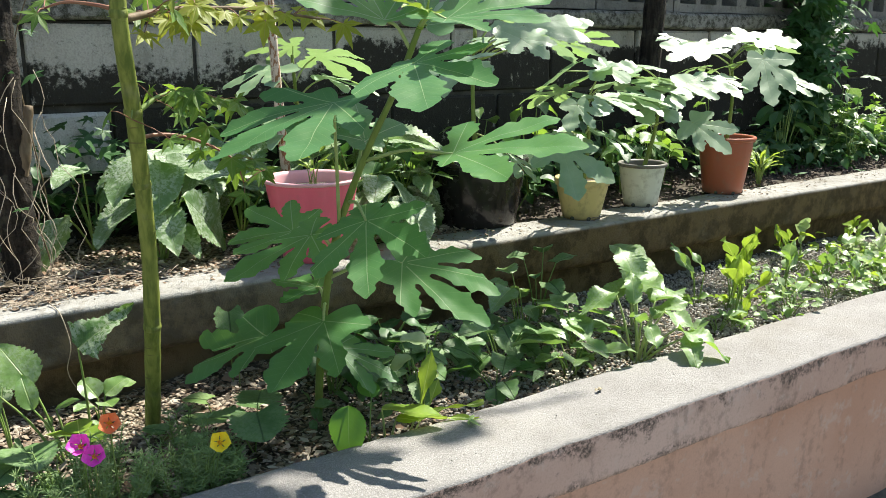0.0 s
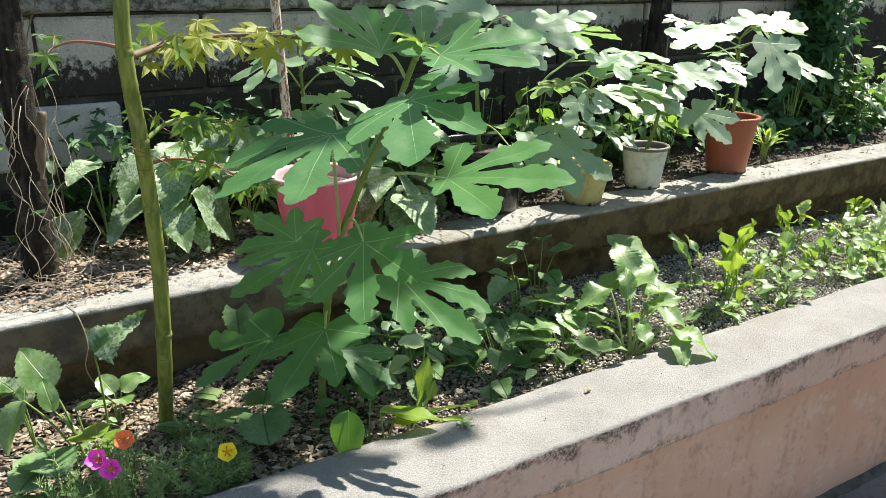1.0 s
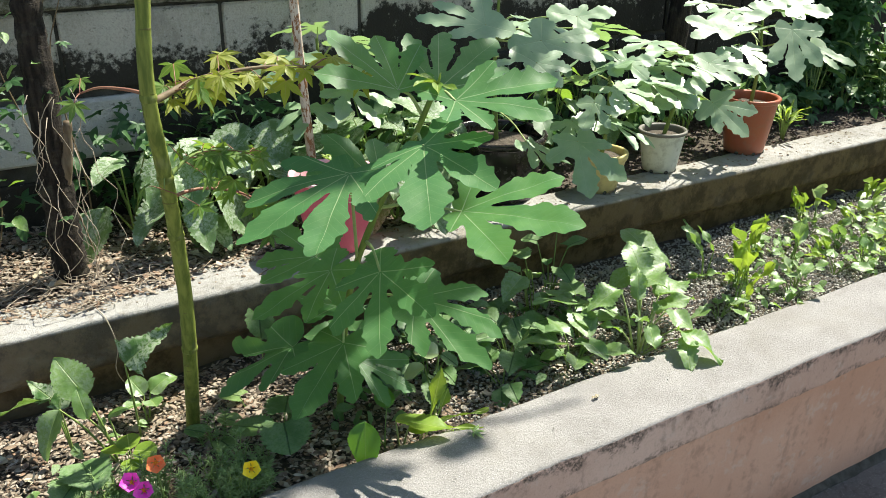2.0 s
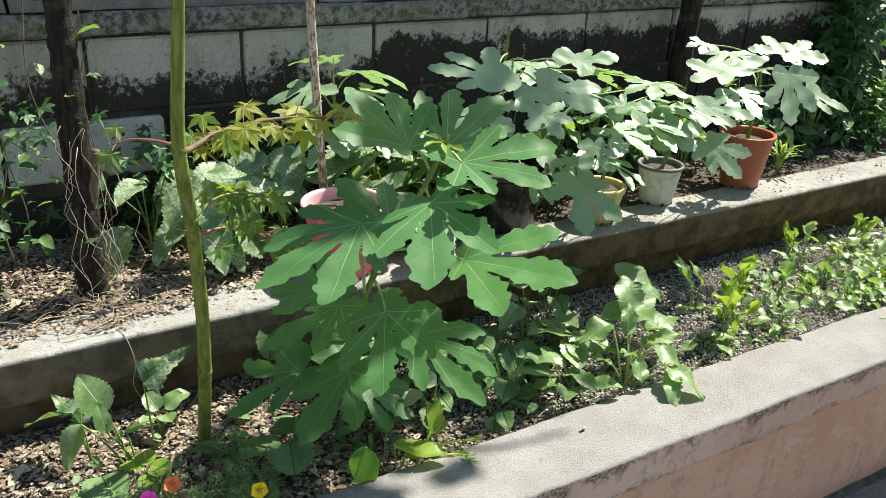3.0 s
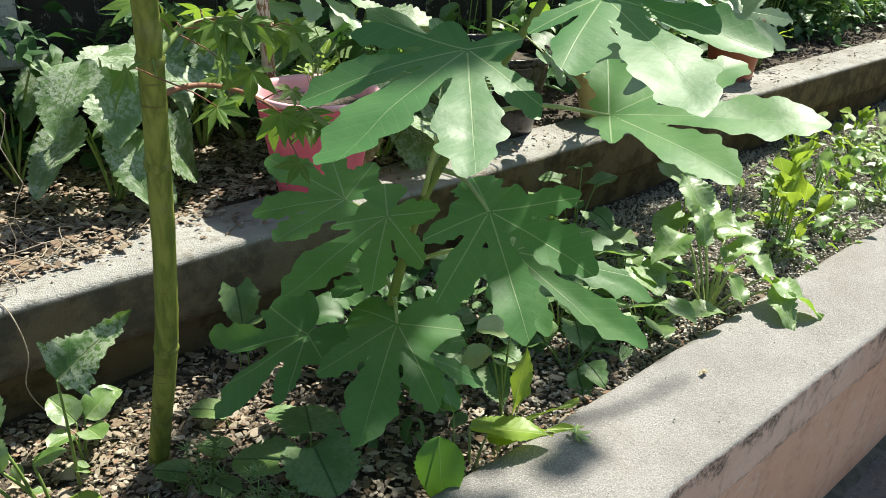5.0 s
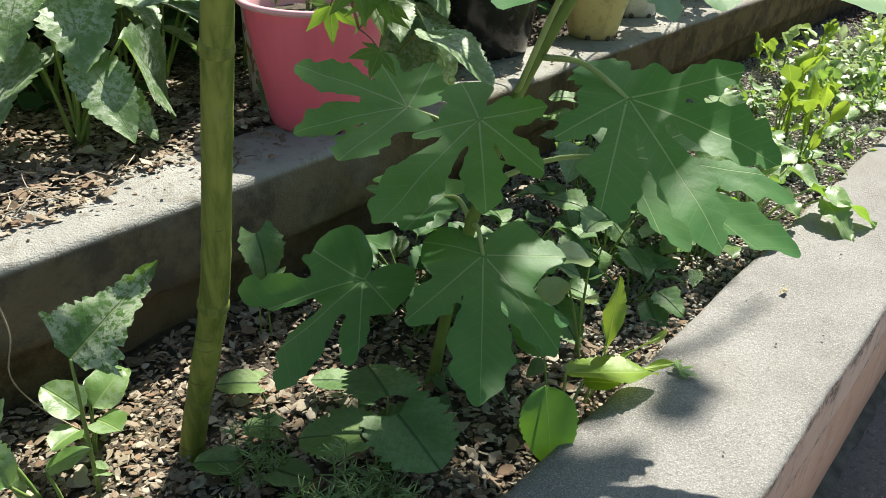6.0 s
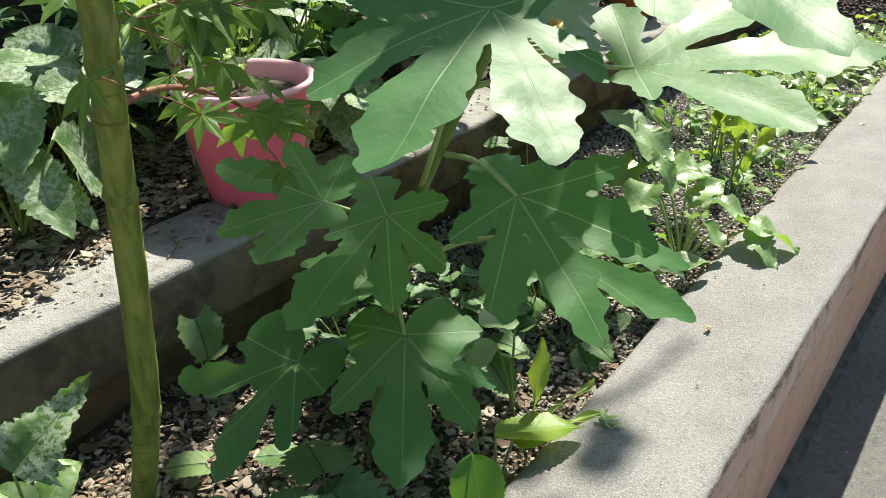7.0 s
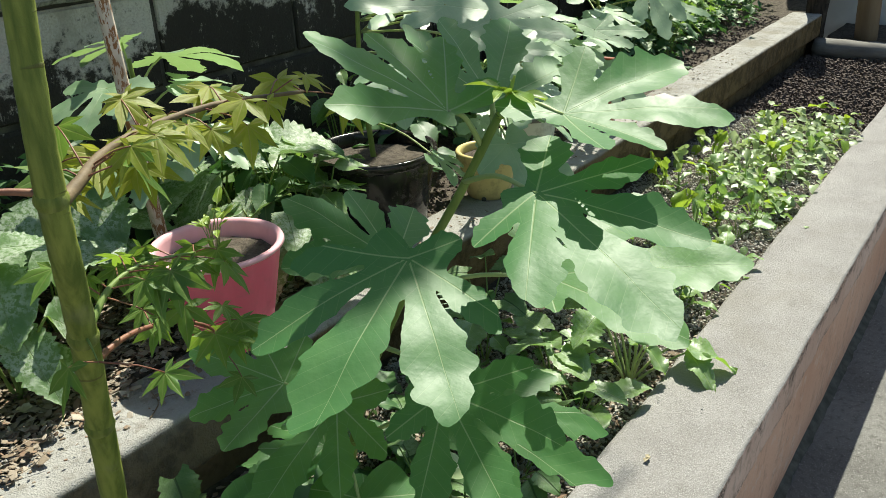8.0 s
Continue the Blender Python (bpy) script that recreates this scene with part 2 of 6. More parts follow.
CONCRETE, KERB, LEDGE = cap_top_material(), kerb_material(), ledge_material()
PINK = pink_paint_material("salmon_paint", (0.56, 0.315, 0.215), (0.64, 0.395, 0.290), 0.32, 0.0)
BAND = pink_paint_material("faded_pink_band", (0.56, 0.365, 0.285), (0.66, 0.470, 0.385), 0.40, 0.95)
BLOCK = block_material("grey_block", (0.58, 0.55, 0.475), (0.27, 0.25, 0.20), 1.0)
WHITE_BLOCK = block_material("white_painted_block", (0.74, 0.74, 0.69), (0.48, 0.475, 0.42), 0.15)
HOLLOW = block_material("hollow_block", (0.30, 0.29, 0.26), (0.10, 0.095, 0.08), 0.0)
# near-black fill: foot dirt, and painted shade for block cells and drain holes
DIRT_SHADE = plain("dirt_and_shade", (0.05, 0.048, 0.038), (0.12, 0.115, 0.095), 30, 0.95, 0.6, 0.004)
JOINT = plain("weathered_joint", (0.035, 0.033, 0.026), (0.11, 0.105, 0.085), 14, 0.95, 0.6, 0.004)
PAVING = paving_material()
SOIL = plain("dark_soil", (0.055, 0.043, 0.032), (0.12, 0.098, 0.075), 45, 0.95, 0.9, 0.012, 220)
CHIPS = islands("wood_chips", [(0.20, 0.150, 0.105), (0.30, 0.245, 0.185), (0.38, 0.32, 0.255), (0.13, 0.095, 0.068), (0.50, 0.44, 0.365), (0.24, 0.175, 0.125), (0.27, 0.17, 0.115), (0.34, 0.29, 0.235)])
GRAVEL = islands("grey_soil_crumbs", [(0.34, 0.32, 0.285), (0.40, 0.38, 0.345), (0.29, 0.27, 0.24), (0.46, 0.44, 0.405), (0.36, 0.34, 0.305)])
CLODS = islands("dark_clods", [(0.075, 0.056, 0.048), (0.10, 0.076, 0.065), (0.06, 0.046, 0.04), (0.12, 0.092, 0.078)])
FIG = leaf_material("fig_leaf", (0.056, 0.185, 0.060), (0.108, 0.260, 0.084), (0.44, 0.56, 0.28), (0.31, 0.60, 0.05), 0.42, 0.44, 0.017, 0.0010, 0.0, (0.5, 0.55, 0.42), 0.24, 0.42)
# fig leaf with the sun's glare lifted into its base colour
FIG_FAR = leaf_material("glare_fig_leaf", (0.175, 0.310, 0.165), (0.330, 0.460, 0.270), (0.40, 0.50, 0.26), (0.40, 0.62, 0.14), 0.33, 0.46, 0.017, 0.0008, 0.0, (0.5, 0.55, 0.42), 0.30, 1.0)
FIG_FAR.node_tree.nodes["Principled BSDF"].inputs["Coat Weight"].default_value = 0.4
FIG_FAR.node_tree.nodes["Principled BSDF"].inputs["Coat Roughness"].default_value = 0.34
MAPLE = leaf_material("maple_leaf", (0.065, 0.160, 0.030), (0.155, 0.265, 0.045), (0.30, 0.37, 0.100), (0.36, 0.56, 0.045), 0.40, 0.5, 0.009, 0.0006)
MAPLE_TIP = leaf_material("young_maple_leaf", (0.19, 0.265, 0.030), (0.35, 0.37, 0.050), (0.46, 0.42, 0.12), (0.60, 0.66, 0.05), 0.48, 0.5, 0.009, 0.0006)
MILDEW = leaf_material("broad_leaf", (0.090, 0.180, 0.062), (0.180, 0.290, 0.115), (0.32, 0.42, 0.20), (0.34, 0.56, 0.09), 0.32, 0.48, 0.018, 0.0010, 0.80, (0.52, 0.60, 0.46), 1.0, 0.5)
MOTTLED = leaf_material("mildewed_leaf", (0.030, 0.095, 0.020), (0.085, 0.180, 0.040), (0.324, 0.432, 0.161), (0.270, 0.486, 0.057), 0.25, 0.5, 0.016, 0.0011, 0.85, (0.46, 0.53, 0.36), 1.0)
WEED_SMOOTH = leaf_material("smooth_weed_leaf", (0.060, 0.190, 0.030), (0.110, 0.270, 0.045), (0.30, 0.44, 0.14), (0.30, 0.62, 0.05), 0.36, 0.42, 0.013, 0.0007, 0.0, (0.5, 0.5, 0.4), 0.3)
VEINED = leaf_material("netted_leaf", (0.130, 0.230, 0.060), (0.210, 0.310, 0.100), (0.020, 0.060, 0.018), (0.26, 0.48, 0.06), 0.25, 0.5, 0.010, 0.0016, 0.2, (0.34, 0.42, 0.26), 0.9)
CRINKLED = leaf_material("crinkled_leaf", (0.060, 0.145, 0.040), (0.150, 0.260, 0.085), (0.030, 0.075, 0.022), (0.192, 0.425, 0.040), 0.25, 0.5, 0.011, 0.0017, 0.25, (0.34, 0.42, 0.26), 0.9)
WEED = leaf_material("weed_leaf", (0.105, 0.215, 0.055), (0.200, 0.320, 0.090), (0.378, 0.513, 0.168), (0.405, 0.675, 0.053), 0.33, 0.4, 0.014, 0.0010, 0.35, (0.42, 0.50, 0.38), 0.5, 0.7)
LIME = leaf_material("lime_leaf", (0.150, 0.270, 0.030), (0.250, 0.370, 0.045), (0.500, 0.600, 0.162), (0.48, 0.64, 0.055), 0.40, 0.42, 0.013, 0.0009, 0.0, (0.5, 0.5, 0.4), 0.4)
# darker leaf copy; on plants under the fig and wall, shade put into colour
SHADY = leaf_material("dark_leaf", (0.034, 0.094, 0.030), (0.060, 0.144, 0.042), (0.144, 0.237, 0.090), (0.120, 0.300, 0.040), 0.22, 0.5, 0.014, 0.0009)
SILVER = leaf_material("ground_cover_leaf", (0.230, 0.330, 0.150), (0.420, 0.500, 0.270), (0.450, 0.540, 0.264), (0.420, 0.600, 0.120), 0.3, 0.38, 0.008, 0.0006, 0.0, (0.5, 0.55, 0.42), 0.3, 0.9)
NEEDLE = plain("succulent_needles", (0.18, 0.28, 0.09), (0.28, 0.38, 0.15), 25, 0.45, 0.1)
STEM = plain("green_stem", (0.15, 0.24, 0.05), (0.24, 0.32, 0.09), 50, 0.5, 0.2, 0.001, 300, 0.4, (1, 1, 0.3))
FIG_STEM = plain("fig_stem", (0.13, 0.19, 0.032), (0.20, 0.26, 0.06), 50, 0.55, 0.3, 0.001, 300, 0.4, (1, 1, 0.3))
WOODY = plain("brown_stem", (0.13, 0.09, 0.05), (0.22, 0.16, 0.09), 60, 0.7, 0.4)
RED_TWIG = plain("red_twig", (0.22, 0.085, 0.055), (0.30, 0.15, 0.085), 60, 0.5, 0.2)
PETIOLE = plain("pale_petiole", (0.30, 0.38, 0.13), (0.38, 0.44, 0.18), 60, 0.45, 0.1)
DRY = plain("dry_vine", (0.36, 0.29, 0.21), (0.52, 0.44, 0.34), 60, 0.8, 0.3)
SAPLING = bark_material("green_bark", (0.105, 0.140, 0.022), (0.260, 0.290, 0.060), 0.6)
BARK = bark_material("dark_bark", (0.012, 0.009, 0.007), (0.055, 0.043, 0.032), 0.2, 0.012)
STUB = bark_material("broken_wood", (0.10, 0.07, 0.042), (0.22, 0.165, 0.105), 0.1)
PINK_POT = plastic("pink_plastic", (0.82, 0.14, 0.21), (0.50, 0.18, 0.18), 0.2, 0.4)
PINK_RIM = plastic("faded_pink_rim", (0.86, 0.46, 0.50), (0.55, 0.25, 0.25), 0.2, 0.45)
DARK_RIM = plastic("dark_rim", (0.16, 0.15, 0.13), (0.30, 0.28, 0.22), 0.4, 0.5)
YELLOW_POT = plastic("yellow_plastic", (0.62, 0.50, 0.20), (0.30, 0.22, 0.10), 0.5)
WHITE_POT = plastic("off_white_plastic", (0.62, 0.62, 0.52), (0.30, 0.28, 0.20), 0.5)
TERRACOTTA = plastic("terracotta_plastic", (0.35, 0.090, 0.042), (0.26, 0.15, 0.095), 0.4)
BLACK_POT = plastic("black_glaze", (0.016, 0.013, 0.012), (0.05, 0.042, 0.035), 0.35, 0.14)
MAGENTA = plain("magenta_petal", (0.80, 0.04, 0.50), (0.90, 0.12, 0.62), 60, 0.5, 0.1)
ORANGE = plain("orange_petal", (0.88, 0.19, 0.06), (0.93, 0.30, 0.12), 60, 0.5, 0.1)
YELLOW = plain("yellow_petal", (0.94, 0.66, 0.02), (0.97, 0.78, 0.05), 60, 0.5, 0.1)
STAMEN = plain("orange_stamens", (0.75, 0.30, 0.01), (0.85, 0.45, 0.03), 90, 0.6, 0.1)


def stake_material():
    n = Nodes("flaking_stake")
    p = n.coords()
    flake = n.noise(n.stretch(p, (150, 150, 48)), 1.0, 4, 0.6)
    col = n.mix(n.ramp(flake, 0.50, 0.57), (0.70, 0.60, 0.49), (0.30, 0.135, 0.055))
    col = n.mix(n.math("MULTIPLY", n.ramp(n.noise(p, 16, 3), 0.45, 0.65), 0.35), col, (0.30, 0.20, 0.13))
    n.bump(flake, 0.4, 0.001)
    return n.done(col, 0.75, 0.3)


STAKE = stake_material()


# ---- building helpers ----
def mesh_of(name, verts, faces, uvs=None, smooth=True):
    me = bpy.data.meshes.new(name)
    me.from_pydata([tuple(v) for v in verts], [], faces)
    if uvs is not None:
        layer = me.uv_layers.new(name="UVMap")
        layer.data.foreach_set("uv", np.asarray(uvs, dtype=np.float32).ravel())
    if smooth:
        me.polygons.foreach_set("use_smooth", [True] * len(me.polygons))
    me.update()
    return me


def thing(name, at, label, category, group="", kind=""):
    """An Empty at a thing's base. Its parts are built in the world's own coordinates."""
    ob = new(name)
    ob.location = at
    ob.empty_display_size = 0.02
    return tagged(ob, label, category, group, kind)


def part(name, me, material, parent=None, label="", m=None):
    """Links a mesh, or a bmesh, as one object, under a thing where one is given."""
    if isinstance(me, bmesh.types.BMesh):
        data = bpy.data.meshes.new(name)
        me.to_mesh(data), me.free()
        me = data
    ob = new(name, me)
    if material and not me.materials:
        me.materials.append(material)
    if parent:
        ob.parent = parent
        base = parent
        shift = Matrix.Translation(parent.location)
        while base.parent:
            base = base.parent
        ob.matrix_parent_inverse = shift.inverted() if base is parent else Matrix()
    if m is not None:
        ob.matrix_basis = m
    return tagged(ob, label) if label else ob


def smooth_path(points, n):
    """n points along a smooth curve through the given ones."""
    p = [Vector(q) for q in points]
    p = [p[0] * 2 - p[1]] + p + [p[-1] * 2 - p[-2]]
    out, spans = [], len(p) - 3
    for i in range(n):
        u = i / (n - 1) * spans
        k = min(int(u), spans - 1)
        t = u - k
        a, b, c, d = p[k:k + 4]
        out.append(0.5 * (2 * b + (c - a) * t + (2 * a - 5 * b + 4 * c - d) * t * t + (3 * b - a - 3 * c + d) * t ** 3))
    return out


def tube_data(points, r0, r1, n=12, sides=7, knots=0.0, seed=0):
    path = smooth_path(points, n)
    rng = random.Random(seed)
    verts, faces = [], []
    side = Vector((0.31, 0.87, 0.11))
    for i, q in enumerate(path):
        d = (path[min(i + 1, n - 1)] - path[max(i - 1, 0)]).normalized()
        side = (side - d * side.dot(d)).normalized()
        up = d.cross(side)
        r = r0 + (r1 - r0) * i / (n - 1)
        r *= 1 + knots * rng.uniform(-1, 1)
        for k in range(sides):
            a = 2 * math.pi * k / sides
            verts.append(q + (side * math.cos(a) + up * math.sin(a)) * r)
    for i in range(n - 1):
        for k in range(sides):
            a, b = i * sides + k, i * sides + (k + 1) % sides
            faces.append((a, b, b + sides, a + sides))
    faces.append(tuple(range(sides))[::-1])
    faces.append(tuple(range((n - 1) * sides, n * sides)))
    return verts, faces


def tube(name, points, r0, r1, material, parent=None, label="", n=12, sides=7, knots=0.0, seed=0):
    return part(name, mesh_of(name, *tube_data(points, r0, r1, n, sides, knots, seed)), material, parent, label)


class Heap:
    """Many small pieces gathered into one mesh."""

    def __init__(self):
        self.verts, self.faces, self.uvs = [], [], []

    def add(self, verts, faces, uvs=None):
        k = len(self.verts)
        self.verts.extend(verts)
        self.faces.extend(tuple(i + k for i in f) for f in faces)
        if uvs is not None:
            self.uvs.extend(uvs)

    def mesh(self, name, smooth=True):
        return mesh_of(name, self.verts, self.faces, self.uvs if self.uvs else None, smooth)


def lathe(profile, sides=40, wobble=0.0):
    verts, faces = [], []
    for i, (r, z) in enumerate(profile):
        for k in range(sides):
            a = 2 * math.pi * k / sides
            rr = r * (1 + wobble * math.sin(2 * a + 0.7))
            verts.append((rr * math.cos(a), rr * math.sin(a), z))
    for i in range(len(profile) - 1):
        for k in range(sides):
            a, b = i * sides + k, i * sides + (k + 1) % sides
            faces.append((a, b, b + sides, a + sides))
    return verts, faces


# ---- leaves ----
def fig_leaf(name, lobes, seed=0, droop=0.12, fold=0.10, ripple=0.02, cells=26, web_share=0.30):
    """A palmate fig leaf. lobes: (angle in radians from +x, length, half width, sideways bend, height of the tip). The stalk joins at the origin, the upper side faces +z."""
    rng = random.Random(seed)
    big = max(lobe[1] for lobe in lobes)
    h = big * 1.08 / cells
    g = np.arange(-cells, cells + 1) * h
    X, Y = np.meshgrid(g, g, indexing="ij")
    fields, alongs, perps = [], [], []
    k = 110.0 / big
    for a, length, w, turn, _ in lobes:
        c, s = math.cos(a), math.sin(a)
        al, pe = X * c + Y * s, -X * s + Y * c
        bend = turn + rng.uniform(-0.04, 0.04)
        pe_b = pe - bend * al * al / length
        t = np.clip(al / length, 0, 1)
        ph, sign = rng.uniform(0, 1), np.sign(pe_b)
        swell = np.clip((t - 0.24) / 0.44, 0, 1)
        width = w * (0.46 + 0.54 * swell * swell * (3 - 2 * swell))
        width = width * np.clip(1 - np.clip((t - 0.58) / 0.42, 0, 1) ** 2.1, 0, 1) ** 0.62
        scallop = np.abs(np.sin(math.pi * (t * 5.2 + ph + 0.31 * sign))) - 0.55
        width = width + w * (0.17 * scallop + 0.07 * np.sin(t * 41 + 9 * ph)) * np.clip((t - 0.42) * 4, 0, 1) * np.clip((1.02 - t) * 8, 0, 1)
        f = width - np.abs(pe_b)
        f = np.where(al < 0, 0.25 * w - np.hypot(al, pe), f)
        f = np.where(al > length, -np.hypot(al - length, pe_b * 0.6), f)
        fields.append(f), alongs.append(al), perps.append(pe_b)
    r = np.hypot(X, Y)
    web = web_share * sum(lobe[1] for lobe in lobes) / len(lobes)
    ang = np.arctan2(Y, X)
    gap = np.ones_like(r)
    stalk = math.atan2(-sum(math.sin(lobe[0]) * lobe[1] for lobe in lobes), -sum(math.cos(lobe[0]) * lobe[1] for lobe in lobes))
    away = np.abs((ang - stalk + math.pi) % (2 * math.pi) - math.pi)
    gap = np.clip(away / 0.7, 0.12, 1)
    fields_all = fields + [web * gap - r]
    F = np.log(sum(np.exp(np.clip(k * f, -60, 60)) for f in fields_all)) / k - 0.4 / k
    F = F + big * (0.011 * np.sin(X / big * 37 + seed) * np.sin(Y / big * 41 + 1.7 * seed) + 0.006 * np.sin(X / big * 83 + 2 * seed) * np.sin(Y / big * 71 + seed)) * np.clip(r / big * 2.5 - 0.6, 0, 1)
    F[0, :] = F[-1, :] = F[:, 0] = F[:, -1] = -1
    P = np.array([np.abs(p) + np.where(a < 0, 10, 0) for p, a in zip(perps, alongs)])
    near = P.argmin(0)
    dmin = np.minimum(P.min(0), 0.2 * big)
    rr = r / big
    bumpy = np.sin(X / big * 7 + seed) * np.cos(Y / big * 6.3 + seed * 1.7) + 0.5 * np.sin(X / big * 15 + Y / big * 11 + seed)
    pull = [np.exp(-(((ang - lobe[0] + math.pi) % (2 * math.pi) - math.pi) / 0.42) ** 2) + 1e-4 for lobe in lobes]
    rise = sum(p * lobe[4] * (r / lobe[1]) ** 1.5 for p, lobe in zip(pull, lobes)) / sum(pull)
    Z = rise - droop * big * (rr ** 2 - 0.75 * rr) + fold * dmin * np.clip(rr * 2, 0, 1) + ripple * big * bumpy * rr
    verts, faces, uvs, index = [], [], [], {}

    def corner(i, j):
        key = (i, j)
        if key not in index:
            index[key] = len(verts)
            verts.append((X[i, j], Y[i, j], Z[i, j]))
        return index[key]

    def cut(i, j, p, q):
        key = (i, j, p, q) if (i, j) < (p, q) else (p, q, i, j)
        if key not in index:
            t = F[i, j] / (F[i, j] - F[p, q])
            index[key] = len(verts)
            verts.append(tuple(A[i, j] + t * (A[p, q] - A[i, j]) for A in (X, Y, Z)))
        return index[key]

    inside = F > 0
    some = inside[:-1, :-1] | inside[1:, :-1] | inside[1:, 1:] | inside[:-1, 1:]
    for i, j in zip(*np.nonzero(some)):
        ring = ((i, j), (i + 1, j), (i + 1, j + 1), (i, j + 1))
        poly = []
        for n in range(4):
            a, b = ring[n], ring[(n + 1) % 4]
            if inside[a]:
                poly.append(corner(*a))
            if inside[a] != inside[b]:
                poly.append(cut(*a, *b))
        if len(poly) < 3:
            continue
        lobe = near[i, j]
        a = lobes[lobe][0]
        c, s = math.cos(a), math.sin(a)
        faces.append(tuple(poly))
        for v in poly:
            x, y, _ = verts[v]
            al = x * c + y * s
            uvs.append((al, -x * s + y * c))
    return mesh_of(name, verts, faces, uvs)


def blade_data(length, width, shape="ovate", teeth=0.06, droop=0.25, fold=0.25, wave=0.04, seed=0, nu=16, nv=3):
    """A simple leaf along +x from its stalk, upper side +z."""
    rng = random.Random(seed)
    verts, faces, uvs = [], [], []
    ph = rng.uniform(0, 6.28)
    notch = [rng.uniform(-1.6, 0.5) if i % 3 == 0 else rng.uniform(-0.3, 1.3) for i in range(nu + 1)]
    for i in range(nu + 1):
        t = i / nu
        if shape == "heart":
            w = (1 - ((t - 0.36) / 0.64) ** 2) ** 0.62 if t > 0.36 else 1 - 0.30 * ((0.36 - t) / 0.36) ** 2
        elif shape == "jagged":
            w = min(1.0, (t + 0.02) / 0.16) ** 0.6 * (1 - t) ** 0.85 * (1.30 - 0.30 * t)
        elif shape == "round":
            w = max(0.0, 1 - (2 * t ** 0.9 - 1) ** 2) ** 0.5
        elif shape == "spoon":
            w = 0.16 + 0.84 * math.exp(-((t - 0.68) / 0.27) ** 2)
            w *= (1 - t ** 5) ** 0.6
        elif shape == "lance":
            w = math.sin(math.pi * min(1, t * 0.97 + 0.03)) ** 0.8
        else:
            w = math.sin(math.pi * t ** 0.72) ** 0.75 if 0 < t < 1 else 0.02
        w = max(w, 0.03) * width / 2
        if i == nu:
            w = 0.02 * width
        for j in range(-nv, nv + 1):
            s = j / nv
            edge = abs(s) ** 3
            cut = notch[i] if s > 0 else notch[nu - i]
            if shape == "heart":
                cut = 1.1 * abs(math.sin(t * 26 + ph)) - 0.5 + 0.3 * cut
            elif shape == "jagged":
                k = t * (6.5 if s > 0 else 7.5) + ph
                cut = (1.0 + 0.6 * math.sin(7.1 * int(k) + ph)) * ((k % 1.0) - 0.5) + 0.45 * ((t * 21 + ph) % 1.0) + 0.25 * cut
            tooth = 1 + teeth * edge * cut
            back = (0.24 * length * (abs(s) ** 1.5) * (1 - t) ** 3) if shape == "heart" else 0
            x, y = t * length - back, s * w * tooth
            z = -droop * length * t * t + fold * abs(y) + wave * length * math.sin(t * 9 + ph + s * 1.2) * abs(s)
            verts.append((x, y, z))
    m = 2 * nv + 1
    for i in range(nu):
        for j in range(2 * nv):
            a = i * m + j
            f = (a, a + m, a + m + 1, a + 1)
            faces.append(f)
            uvs.extend((verts[v][0], verts[v][1]) for v in f)
    return verts, faces, uvs


def maple_data(size, seed=0, points=7):
    """A small palmate leaf with narrow pointed lobes."""
    rng = random.Random(seed)
    outline, lobe_of = [], []
    reach = {7: (0.45, 0.75, 0.95, 1.0, 0.95, 0.75, 0.45), 5: (0.62, 0.92, 1.0, 0.92, 0.62)}[points]
    span = math.radians(240 if points == 7 else 206)
    for i, l in enumerate(reach):
        a = -span / 2 + span * i / (points - 1)
        l *= size * rng.uniform(0.9, 1.08)
        da = span / (points - 1) / 2
        for f, rr in ((-1.0, 0.46), (-0.86, 0.54), (-0.76, 0.58), (-0.66, 0.66), (-0.44, 0.74), (-0.22, 0.90), (0, 1.16), (0.22, 0.90), (0.44, 0.74), (0.66, 0.66), (0.76, 0.58), (0.86, 0.54)):
            outline.append((a + f * da, l * rr))
            lobe_of.append(a)
    outline.append((span / 2 + 0.25, size * 0.16)), lobe_of.append(span / 2)
    verts = [(0, 0, 0)]
    for ring in (0.5, 1.0):
        for a, l in outline:
            x, y = l * ring * math.cos(a), l * ring * math.sin(a)
            verts.append((x, y, -0.10 * (l * ring) ** 2 / size + 0.05 * size * math.sin(5 * a + seed) * ring))
    n = len(outline)
    faces, uvs = [], []
    for i in range(n - 1):
        for f in ((0, 1 + i, 2 + i), (1 + i, 1 + n + i, 2 + n + i, 2 + i)):
            faces.append(f)
            a = lobe_of[i + 1] if i + 1 < n else lobe_of[i]
            c, s = math.cos(a), math.sin(a)
            uvs.extend((verts[v][0] * c + verts[v][1] * s, -verts[v][0] * s + verts[v][1] * c) for v in f)
    return verts, faces, uvs


def facing(at, az, pitch, roll=0.0, scale=1.0):
    """A leaf's pose: stalk end at a place, tip towards the compass angle az (0 is +x, 90 is +y), pitch degrees above level."""
    return Matrix.Translation(at) @ Euler((radians(roll), radians(-pitch), radians(az)), "XYZ").to_matrix().to_4x4() @ Matrix.Scale(scale, 4)


def moved(data, m):
    verts, faces, uvs = data
    return [tuple(m @ Vector(v)) for v in verts], faces, uvs


